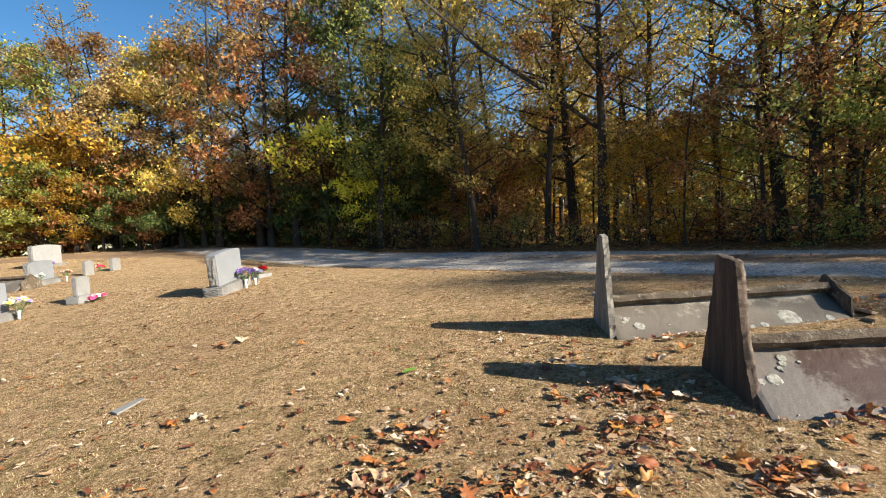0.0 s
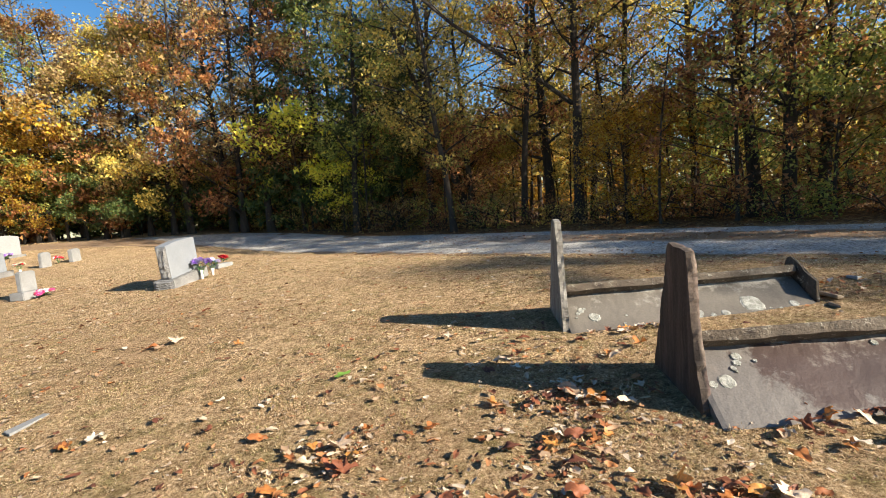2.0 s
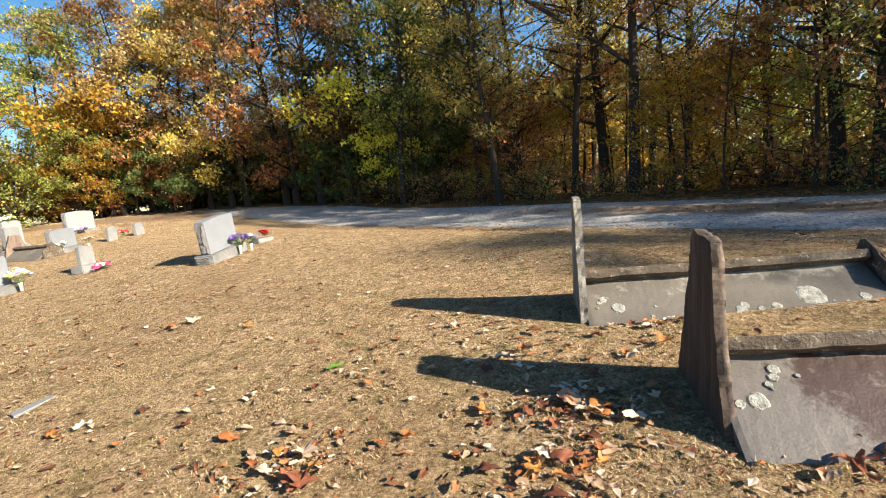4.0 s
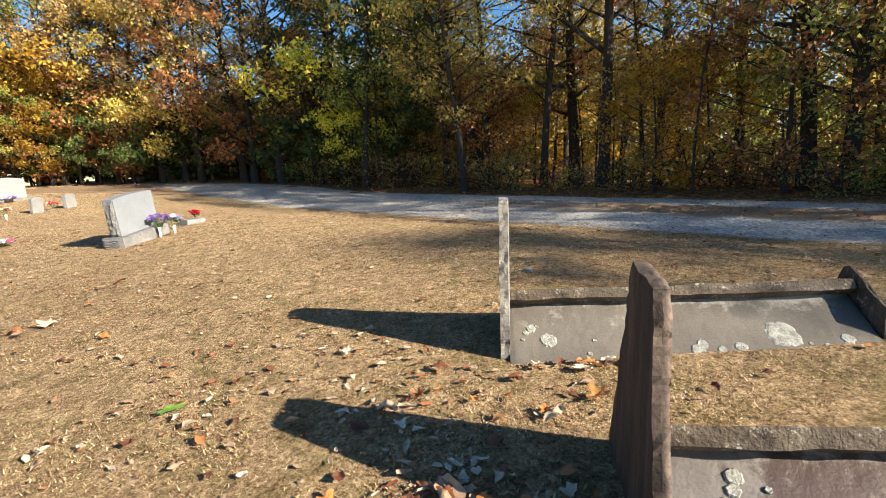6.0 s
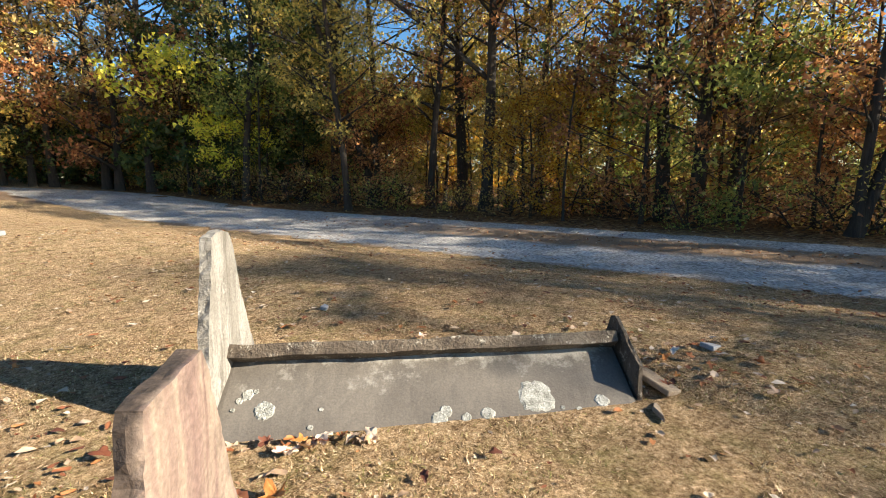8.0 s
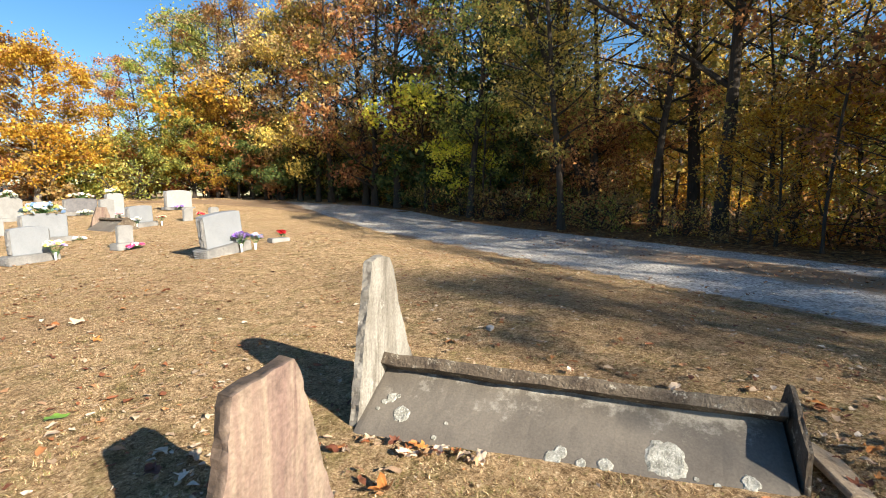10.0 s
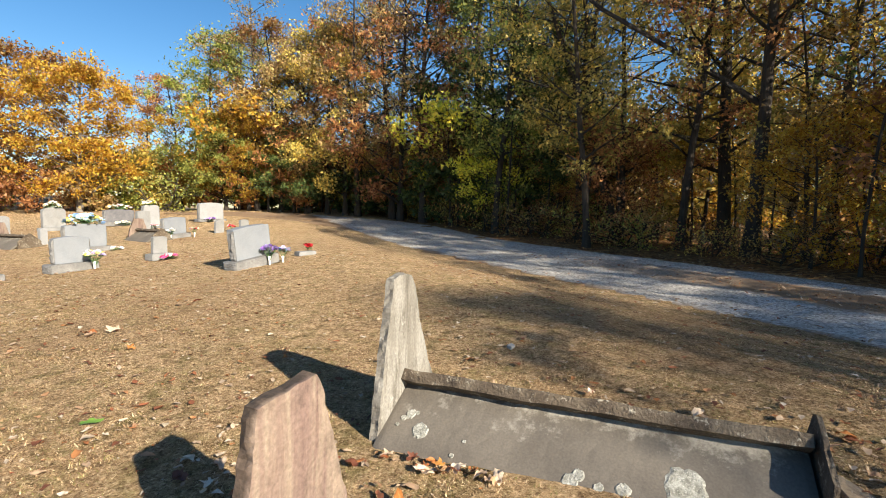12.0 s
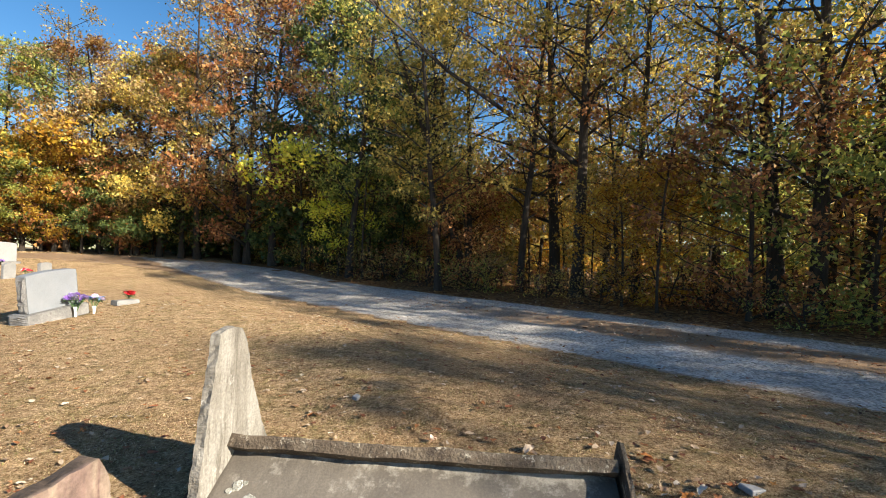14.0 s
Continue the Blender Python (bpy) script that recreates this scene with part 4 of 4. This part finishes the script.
def leaning_limb(rng, centres, radii):
    """The long bare limb that reaches out over the lane."""
    main = [((0.0, 0.0, 4.0), 0.15), ((-0.9, -0.35, 4.6), 0.135), ((-1.9, -0.7, 5.2), 0.12), ((-3.9, -1.4, 6.4), 0.095), ((-5.8, -1.9, 8.0), 0.07), ((-7.1, -2.3, 9.0), 0.045), ((-8.2, -2.6, 9.6), 0.015)]
    main = [(p, r * 0.68) for p, r in main]
    out = [main]
    for k in range(26):
        j = rng.randint(1, 6)
        p = Vector(main[j][0])
        d = (-0.7 + rng.uniform(-0.8, 0.8), -0.4 + rng.uniform(-0.9, 0.9), rng.uniform(-0.2, 0.8))
        tw = wander(rng, p, d, rng.uniform(0.8, 2.4), 0.02, 0.004, 4, 0.3)
        out.append(tw)
        if rng.random() > 0.5:
            centres.append(tw[-1][0])
            radii.append(0.35)
    return out


def wood():
    KINDS["tall"] = tree_kind(3, 14.0, 0.22, 3.2, 34, 5000, 0.15, 0.17)
    KINDS["oak"] = tree_kind(5, 13.0, 0.2, 3.8, 36, 7000, 0.155, 0.2)
    KINDS["slim"] = tree_kind(7, 13.5, 0.18, 2.6, 34, 4500, 0.14, 0.13)
    KINDS["fork"] = tree_kind(9, 12.5, 0.22, 3.2, 32, 4800, 0.145, 0.15, 0.08, 0.1, 2)
    KINDS["maple"] = tree_kind(11, 9.5, 0.08, 4.4, 54, 16000, 0.2, 0.2, up=0.45)
    KINDS["thin"] = tree_kind(13, 13.0, 0.26, 3.0, 32, 3300, 0.135, 0.14, 0.05, 0.35)
    KINDS["dense"] = tree_kind(15, 11.5, 0.14, 3.2, 50, 15000, 0.175, 0.2, up=0.1)
    KINDS["limb"] = tree_kind(17, 14.0, 0.36, 3.2, 28, 4800, 0.145, 0.2, extra=leaning_limb)
    KINDS["open"] = tree_kind(13, 13.0, 0.3, 2.8, 26, 2300, 0.105, 0.13, 0.05, 0.5)
    KINDS["shade"] = tree_kind(5, 13.0, 0.2, 3.8, 34, 6500, 0.125, 0.2)
    KINDS["young"] = tree_kind(19, 5.2, 0.25, 1.7, 16, 1900, 0.13, 0.05, 0.06)
    KINDS["pole"] = tree_kind(21, 6.5, 0.45, 1.2, 10, 500, 0.12, 0.045, 0.09, 0.3, sides=6)
    KINDS["spray"] = tree_kind(23, 5.4, 0.4, 2.6, 20, 1700, 0.2, 0.06, 0.05, up=0.15)
    KINDS["brush"] = tree_kind(25, 1.7, 0.05, 1.3, 16, 900, 0.09, 0.018, 0.2, 0.2, 3, sides=5)
    KINDS["far"] = tree_kind(27, 13.0, 0.08, 3.4, 36, 8200, 0.185, 0.16)
    KINDS["hedge"] = tree_kind(31, 3.6, 0.02, 2.3, 20, 2200, 0.26, 0.05, 0.1, stems=2)
    KINDS["bushy"] = tree_kind(33, 5.6, 0.05, 2.2, 26, 3800, 0.14, 0.06, 0.05)
    KINDS["low"] = tree_kind(29, 6.0, 0.04, 2.6, 22, 1900, 0.25, 0.07, 0.05)

    words = {"green": "green", "olive": "olive and yellow", "gold": "golden yellow", "orange": "orange", "rust": "rust brown", "tan": "fading tan", "lime": "lime green", "evergreen": "dark green"}

    def tree(x, y, kind, colour, size=1.0, bark=None, wide=1.0):
        plant(x, y, kind, colour, size, (x * 53 + y * 31) % 360, "autumn tree with %s foliage at the wood's edge" % words[colour], bark, wide=wide)

    # the far left group
    plant(-24.6, 18.5, "maple", "gold", 0.8, 40, "round maple in golden and orange autumn leaf beyond the graves", GREY_BARK)
    plant(-27.5, 14.4, "thin", "tan", 0.62, 160, "half-bare tan tree beyond the graves", GREY_BARK)
    plant(-29.5, 18.5, "maple", "orange", 0.95, 260, "orange maple beyond the graves", GREY_BARK)
    plant(-32.0, 13.0, "thin", "tan", 0.7, 70, "half-bare grey tree beyond the graves", GREY_BARK)
    plant(-30.0, 9.5, "thin", "tan", 0.65, 170, "half-bare grey tree beyond the graves", GREY_BARK)
    for x, y, k, c, s in ((-28.0, 25.0, "thin", "tan", 0.75), (-25.5, 25.5, "far", "rust", 0.8), (-22.6, 25.0, "far", "green", 0.95), (-19.6, 24.6, "far", "green", 1.0), (-17.4, 25.6, "far", "orange", 0.98), (-16.6, 22.6, "thin", "tan", 1.0),
                          (-14.6, 24.6, "far", "tan", 0.95), (-13.6, 22.0, "fork", "tan", 0.95), (-12.0, 24.2, "far", "olive", 0.95), (-11.2, 21.2, "far", "olive", 0.82), (-10.3, 22.6, "slim", "olive", 0.95),
                          (-9.2, 20.6, "fork", "tan", 0.95), (-7.6, 21.8, "far", "rust", 0.96), (-7.0, 19.6, "tall", "tan", 0.85), (-5.9, 20.4, "tall", "tan", 0.95), (-4.9, 26.0, "dense", "evergreen", 1.3), (-2.4, 19.4, "slim", "green", 1.0),
                          (-3.9, 25.8, "tall", "orange", 0.95), (-1.1, 24.5, "dense", "evergreen", 0.95), (0.4, 22.7, "slim", "olive", 0.95), (1.2, 18.0, "slim", "olive", 0.9), (2.15, 20.4, "fork", "olive", 1.15), (3.92, 18.6, "slim", "rust", 1.05), (0.5, 21.8, "tall", "olive", 1.05), (5.3, 19.9, "oak", "olive", 1.1), (9.3, 13.5, "tall", "olive", 1.05),
                          (6.9, 27.5, "tall", "gold", 0.95), (7.4, 17.6, "thin", "olive", 1.05), (9.35, 16.6, "thin", "olive", 1.05), (9.75, 12.9, "oak", "green", 0.9), (11.2, 13.6, "oak", "tan", 0.9), (11.3, 10.3, "fork", "rust", 0.9),
                          (11.9, 15.8, "slim", "olive", 1.0), (12.9, 9.0, "thin", "olive", 1.05)):
        tree(x, y, k, c, s * (0.9 if x < -9 else 1.0))
    plant(5.5, 17.0, "limb", "olive", 1.0, 0, "tall tree with a long bare limb leaning over the lane")
    plant(7.2, 20.6, "slim", "orange", 1.08, 80, "straight dark-trunked tree with thin orange leaf")
    # trees on along the lane to the sunny side
    for x, y, k, c, z in ((16.2, 4.6, "open", "olive", 0.95), (23.2, 1.0, "oak", "green", 1.0), (24.9, -3.1, "open", "rust", 1.02), (29.4, -6.3, "open", "olive", 1.02), (20.6, 1.5, "oak", "olive", 0.74), (14.8, 5.0, "open", "olive", 0.85), (31.5, -3.6, "open", "green", 1.2), (24.4, -4.2, "open", "tan", 1.05), (29.6, -5.3, "shade", "olive", 1.25), (33.2, -4.6, "shade", "olive", 1.1), (36.0, -8.0, "shade", "rust", 1.3)):
        tree(x, y, k, c, z)
    # out of view: added to throw a streak of shade across the lawn
    plant(13.2, 1.0, "shade", "tan", 0.53, 30, "unseen small tree with tan foliage, added to shade the lawn", keep=True)
    # deeper rows
    rng = random.Random(4)
    kinds, colours = ("far", "tall", "slim", "far", "fork"), ("olive", "tan", "olive", "green", "gold", "rust", "orange")
    for row, (q, step) in enumerate(((24.0, 5.6), (31.0, 6.0), (39.0, 6.5))):
        s = -20.0 - row * 4
        while s < 30 + row * 6:
            s += step * rng.uniform(0.7, 1.3)
            a = q + rng.uniform(-1.6, 1.6)
            if rng.random() < (0.75 if s < 7 else 0.35):
                continue
            tree(-0.8 * s + 0.6 * a, 0.6 * s + 0.8 * a, rng.choice(kinds), rng.choice(colours), rng.uniform(0.8, 1.0))
    for k in range(76):
        s, a = rng.uniform(-18, 34), rng.uniform(20, 43)
        c = rng.choice(("olive", "gold", "tan", "olive", "orange", "green"))
        plant(-0.8 * s + 0.6 * a, 0.6 * s + 0.8 * a, "low", c, rng.uniform(0.7, 1.3), rng.uniform(0, 360), "bushy understorey tree with %s leaves deep in the wood" % words[c], name="young_tree")
    for k in range(30):
        s, a = 10 + 26 * (k + rng.random()) / 30, rng.uniform(15.4, 20)
        c = rng.choice(("rust", "tan", "olive", "rust", "evergreen", "orange"))
        plant(-0.8 * s + 0.6 * a, 0.6 * s + 0.8 * a, "bushy", c, rng.uniform(0.6, 1.0), rng.uniform(0, 360), "bushy understorey tree with %s leaves" % words[c], name="young_tree")
    for k in range(12):
        s, a = -12 + 18 * (k + rng.random()) / 12, rng.uniform(15.0, 20)
        c = rng.choice(("olive", "green", "olive", "rust", "gold"))
        plant(-0.8 * s + 0.6 * a, 0.6 * s + 0.8 * a, "bushy", c, rng.uniform(0.6, 1.0), rng.uniform(0, 360), "bushy understorey tree with %s leaves" % words[c], name="young_tree")
    for k in range(36):
        w = radians(200 - 2.6 * k + rng.uniform(-2, 2))
        r = rng.uniform(29, 37)
        c = rng.choice(("olive", "rust", "tan", "green", "gold"))
        plant(2 + r * math.cos(w), 8 + r * math.sin(w), "hedge", c, rng.uniform(0.7, 1.3), rng.uniform(0, 360), "bushy tree with %s leaves beyond the graves" % words[c], name="young_tree")
    for k in range(14):
        s = 17 + 1.1 * k + rng.uniform(-0.4, 0.4)
        a = lane_shift(s) + LANE_HALF + 1.2 + rng.uniform(0, 2.5)
        c = rng.choice(("evergreen", "rust", "evergreen"))
        plant(-0.8 * s + 0.6 * a, 0.6 * s + 0.8 * a, "hedge", c, rng.uniform(0.7, 1.1), rng.uniform(0, 360), "bushy tree with %s leaves by the lane's bend" % words[c], name="young_tree")
    plant(-15.4, 20.6, "maple", "gold", 0.52, 90, "low spreading maple in yellow and orange leaf", name="young_tree")
    plant(-12.5, 20.4, "maple", "evergreen", 0.42, 190, "low spreading tree with dark green leaves", name="young_tree")
    plant(-18.2, 22.0, "maple", "green", 0.55, 290, "low spreading maple still in green leaf", name="young_tree")
    plant(-21.0, 20.6, "brush", "green", 1.5, 30, "round green bush at the end of the lane", name="bush")
    # understorey at the rim
    plant(-5.4, 22.7, "spray", "lime", 1.1, 20, "young tree with lime green leaves over the lane", name="young_tree")
    plant(-3.4, 21.7, "spray", "lime", 0.6, 140, "young tree with lime green leaves over the lane", name="young_tree")
    plant(-15.4, 19.9, "spray", "gold", 1.05, 60, "young tree in bright yellow leaf", name="young_tree")
    plant(-14.2, 20.6, "young", "gold", 1.3, 200, "young tree in bright yellow leaf", name="young_tree")
    plant(-12.6, 19.6, "spray", "rust", 0.85, 250, "young tree in rust brown leaf", name="young_tree")
    plant(-11.2, 19.4, "young", "rust", 1.0, 300, "young tree in rust brown leaf", name="young_tree")
    cols = ("olive", "rust", "olive", "green", "tan", "gold")
    for k in range(46):
        s, a = -14 + 38 * (k + rng.random()) / 46, rng.uniform(15.0, 20.5)
        kind = ("pole", "young", "pole")[k % 3]
        c = rng.choice(cols)
        plant(-0.8 * s + 0.6 * a, 0.6 * s + 0.8 * a, kind, c, rng.uniform(0.75, 1.25), rng.uniform(0, 360), "slender young tree with %s leaves in the undergrowth" % words[c], name="sapling")
    cols = ("rust", "tan", "olive", "rust", "green")
    for k in range(60):
        s, a = -16 + 50 * (k + rng.random()) / 60, 14.9 + 0.04 * s + abs(rng.gauss(0, 2.6))
        c = rng.choice(cols)
        plant(-0.8 * s + 0.6 * a, 0.6 * s + 0.8 * a, "brush", c, rng.uniform(0.55, 1.15), rng.uniform(0, 360), "low tangled brush with %s leaves" % words[c], name="bush", sink=0.05)


# ---- fallen leaves and grass ----
def leaf_outline(rng, lobes, cut, n=24):
    """Outline of a leaf, stalk towards -x: pointed lobes when lobes, else a narrow oval with a point."""
    pts = []
    for k in range(n):
        w = 2 * math.pi * k / n
        if lobes:
            r = 0.5 * (1 - cut + cut * abs(math.cos(lobes * w / 2)) ** 1.5) * (0.8 + 0.2 * math.cos(w))
            x, y = r * math.cos(w), r * math.sin(w) * 0.95
        else:
            x, y = 0.5 * math.cos(w), 0.24 * math.sin(w) * (1 - 0.35 * math.cos(w)) * abs(math.sin(w)) ** 0.25
        j = rng.uniform(0.78, 1.1)
        pts.append((x * j, y * j))
    return pts


def leaf_shape(seed, n=24):
    """A dry, curled and crumpled leaf about 1 unit long: vertices and triangles."""
    rng = random.Random(seed)
    lobes, cut = ((5, 0.62), (0, 0), (7, 0.5), (0, 0), (5, 0.5), (3, 0.5))[seed % 6]
    o = leaf_outline(rng, lobes, cut, n)
    curl, fold, twist = rng.uniform(-1.1, 1.4), rng.uniform(0.3, 1.3) * (1.6 if not lobes else 1), rng.uniform(-1.0, 1.0)
    vs = [(0, 0, 0)] + [(x * 0.55, y * 0.55, 0) for x, y in o] + [(x, y, 0) for x, y in o]
    vs = [(x * (1 - 0.25 * abs(curl) * abs(x)), y * (1 - 0.3 * fold * abs(y)), curl * x * x * 0.35 + fold * abs(y) * 0.36 + twist * x * y * 0.5 + 0.2 * noise.noise((x * 4, y * 4, seed * 2.3))) for x, y, _ in vs]
    low = min(v[2] for v in vs)
    vs = [(x, y, z - low * 0.85) for x, y, z in vs]
    n = len(o)
    fs = []
    for k in range(n):
        t = (k + 1) % n
        fs += [(0, 1 + k, 1 + t), (1 + k, 1 + n + k, 1 + n + t), (1 + k, 1 + n + t, 1 + t)]
    return np.array(vs), np.array(fs)


LANE_NEAR = LANE_MID - LANE_HALF


def leaf_heaps():
    """Middles of the loose heaps that the wind has swept together: x, y, spread."""
    rng = random.Random(21)
    out = [(0.15, 1.55, 0.16), (0.62, 1.75, 0.2), (0.95, 1.5, 0.16), (0.75, 2.15, 0.22), (0.35, 2.2, 0.16), (1.05, 2.55, 0.2), (1.2, 3.05, 0.16), (-0.35, 2.3, 0.16), (-0.1, 2.75, 0.16), (1.1, 3.7, 0.32), (1.2, 1.35, 0.14), (-0.5, 1.6, 0.16), (1.5, 2.1, 0.12)]
    for k in range(30):
        out.append((rng.uniform(-4, 6), rng.uniform(2.2, 6.4), rng.uniform(0.14, 0.32)))
    return out


HEAPS = leaf_heaps()


def litter_spot(rng):
    """Where leaves gather: in heaps in front of the graves, thin on the open lawn."""
    while True:
        if rng.random() < 0.035:
            k = rng.randrange(13) if rng.random() < 0.55 else rng.randrange(len(HEAPS))
            x, y = HEAPS[k][0] + rng.gauss(0, HEAPS[k][2]), HEAPS[k][1] + rng.gauss(0, HEAPS[k][2] * 0.8)
            d = 1.0
        else:
            x, y = rng.uniform(-9, 9), rng.uniform(0.4, 11)
            d = 0.2 + 0.16 * math.exp(-((x - 0.35) / 1.3) ** 2 - ((y - 2.0) / 1.0) ** 2) + 0.2 * math.exp(-((x - 1.2) / 2) ** 2 - ((y - 4) / 1) ** 2)
            d *= 0.4 + 1.1 * max(0, noise.noise((x * 0.9, y * 0.9, 7)) + 0.35)
        if 0.6 * x + 0.8 * y > LANE_NEAR + 0.1 or inside_grave(x, y):
            continue
        if rng.random() < d:
            return x, y


def inside_grave(x, y):
    return (1.45 < x < 3.48 and 4.02 < y < 4.86) or (1.68 < x < 3.25 and 2.62 - 0.09 * (x - 1.7) < y < 3.52)


def fallen_leaves():
    rng = random.Random(12)
    shapes = [leaf_shape(k) for k in range(12)]
    small = [(v * (1, 0.75, 0.85), f) for v, f in (leaf_shape(k, 7) for k in range(12))]
    meshes = [mesh_from("fallen_leaf", v, f, FALLEN_ONE, True) for v, f in shapes]
    spots = []
    while len(spots) < 40:
        x, y = litter_spot(rng)
        if -3.2 < x < 3.6 and 1.0 < y < 5.2:
            spots.append((x, y, rng.uniform(0.07, 0.12)))
    for k, (hx, hy, r) in enumerate(HEAPS[:26]):
        for m in range(8 if k < 13 else 3):
            spots.append((hx + rng.gauss(0, r * 0.8), hy + rng.gauss(0, r * 0.65), rng.uniform(0.08, 0.16) * (1.35 if rng.random() < 0.25 else 1)))
    for k in range(18):
        spots.append((1.58 + 0.6 * rng.random() ** 1.3, 3.98 + rng.gauss(0, 0.03), rng.uniform(0.06, 0.12)))
    for k in range(14):
        spots.append((rng.uniform(3.6, 4.3), rng.uniform(4.2, 4.9), rng.uniform(0.06, 0.11)))
    spots = [p for p in spots if not inside_grave(p[0], p[1])]
    # the drift against the stone
    for k in range(60):
        spots.append((2.12 + 1.25 * rng.random() ** 0.75, 0, rng.uniform(0.08, 0.16)))
    for k, (x, y, s) in enumerate(spots):
        lift, tip, deep = 0.012, 14, 1.0
        if y == 0:
            off = rng.gauss(0.0, 0.05)
            y = 2.56 - 0.09 * (x - 1.7) + off
            lift, tip, deep = 0.01 + max(0, 0.06 - abs(off)) * rng.random(), 30, 0.7
        ob = new("fallen_leaf", meshes[k % 12])
        ob.matrix_basis = pose(x, y, ground_z(x, y) + lift, rng.uniform(-tip, tip), rng.uniform(-tip, tip), rng.uniform(0, 360)) @ Matrix.Diagonal((s, s, s * deep, 1))
        tagged(ob, "dry curled autumn leaf lying on the lawn", "leaf", "fallen leaves")
    green = new("fallen_leaf", mesh_from("fallen_leaf", *shapes[1], GREEN_LEAF, True))
    green.matrix_basis = pose(-0.25, 3.75, ground_z(-0.25, 3.75) + 0.015, 5, -4, 40) @ Matrix.Diagonal((0.14, 0.14, 0.07, 1))
    tagged(green, "fresh green leaf lying on the dry lawn", "leaf", "fallen leaves")
    # the uncounted rest
    vs, fs, base = [], [], 0
    nrng = np.random.default_rng(5)
    for k in range(11000):
        x, y = litter_spot(rng) if k < 9400 else (rng.uniform(-17, -3), rng.uniform(4, 13))
        v, f = small[k % 12]
        s = 0.028 + 0.07 * rng.random() ** 1.8
        m = np.array(pose(x, y, ground_z(x, y) + 0.005, rng.uniform(-10, 10), rng.uniform(-10, 10), rng.uniform(0, 360)))
        vs.append((v * s) @ m[:3, :3].T + m[:3, 3])
        fs.append(f + base)
        base += len(v)
    for k in range(900):
        s0 = 9 - 16 * rng.random() ** 0.8
        a = lane_shift(s0) - LANE_HALF + rng.choice((0.1, 1.9, 2.2, 2.4, 2.7, 2.9, 4.4)) + rng.gauss(0, 0.25)
        x, y = -0.8 * s0 + 0.6 * a, 0.6 * s0 + 0.8 * a
        v, f = small[k % 12]
        s = rng.uniform(0.06, 0.12)
        m = np.array(pose(x, y, ground_z(x, y) + 0.016, rng.uniform(-20, 20), rng.uniform(-20, 20), rng.uniform(0, 360)))
        vs.append((v * s) @ m[:3, :3].T + m[:3, 3])
        fs.append(f + base)
        base += len(v)
    ob = new("leaf_litter", mesh_from("leaf_litter", np.concatenate(vs), np.concatenate(fs), FALLEN, True))
    tagged(ob, "scattered small dry leaves over the lawn and lane", "leaves", kind="stuff")


def grass():
    """Short dry blades and thatch over the near lawn."""
    rng = np.random.default_rng(8)
    n = 700000
    x = rng.uniform(-7.5, 7.5, n)
    y = -1.5 + 11.5 * rng.beta(1.7, 2.6, n)
    keep = (0.6 * x + 0.8 * y < LANE_NEAR + 0.1) & ~((x > 1.5) & (x < 3.43) & (y > 4.06) & (y < 4.82)) & ~((x > 1.76) & (x < 3.2) & (y > 2.64 - 0.09 * (x - 1.7)) & (y < 3.46))
    x, y = x[keep], y[keep]
    n = len(x)
    z = ground_z(x, y) - 0.016
    tuft = 0.75 + 0.5 * np.sin(x * 5.3 + 2 * np.sin(y * 3.1)) * np.sin(y * 4.7 + 1.5 * np.sin(x * 2.3))
    clump = np.sin(x * 47 + 3 * np.sin(y * 19)) * np.sin(y * 53 + 3 * np.sin(x * 23)) + 0.6 * np.sin(x * 91 + y * 37) * np.sin(y * 83 - x * 29)
    h = rng.uniform(0.003, 0.017, n) * tuft * np.clip(1 + 1.2 * clump, 0.25, 1.7) * np.clip(1.25 - 0.11 * y, 0.45, 1)
    a = rng.uniform(0, 2 * np.pi, n)
    run = rng.uniform(0.006, 0.032, n)
    w = rng.uniform(0.0009, 0.0024, n) * (1 + 0.16 * np.maximum(y, 0))
    d = np.stack([np.cos(a) * run, np.sin(a) * run, h], 1)
    s = np.stack([-np.sin(a) * w, np.cos(a) * w, np.zeros(n)], 1)
    p = np.stack([x, y, z + rng.uniform(0, 0.008, n)], 1)
    v = np.stack([p - s, p + s, p + d], 1).reshape(-1, 3)
    ob = new("grass", mesh_from("grass", v, np.arange(n * 3).reshape(-1, 3), STRAW))
    tagged(ob, "short dry straw-coloured grass blades with green tufts", "grass", kind="stuff")


ground()
lane()
comb_graves()
graves_with_headstones()
far_comb_graves()
rubble(3.56, 4.27, 12, [(-0.06, -0.2), (0.06, -0.16), (0.11, 0.1), (0.02, 0.2), (-0.06, 0.12)], 0.028, (4, 16), "broken beige slab leaning by the foot of the grave", RUBBLE, 0.01)
rubble(3.44, 3.97, 70, [(-0.09, -0.012), (0.07, -0.02), (0.1, 0.0), (0.02, 0.02)], 0.025, (8, 4), "thin broken stone splinter in the grass", RUBBLE)
rubble(4.13, 4.57, 30, [(-0.06, -0.04), (0.07, -0.03), (0.05, 0.03), (-0.04, 0.05)], 0.03, (5, 8), "small pale stone lying on the lawn", WHITE_MARBLE)
rubble(1.78, 5.74, 80, [(-0.035, -0.02), (0.03, -0.025), (0.04, 0.02), (-0.02, 0.03)], 0.035, (6, -5), "small white stone lying on the open lawn", WHITE_MARBLE)
rubble(-2.36, 3.62, 85, [(-0.16, -0.04), (0.15, -0.03), (0.16, 0.03), (-0.12, 0.04)], 0.018, (0, 0), "flat grey stone marker sunk in the lawn", GREY_MARBLE)
wood()
fallen_leaves()
grass()
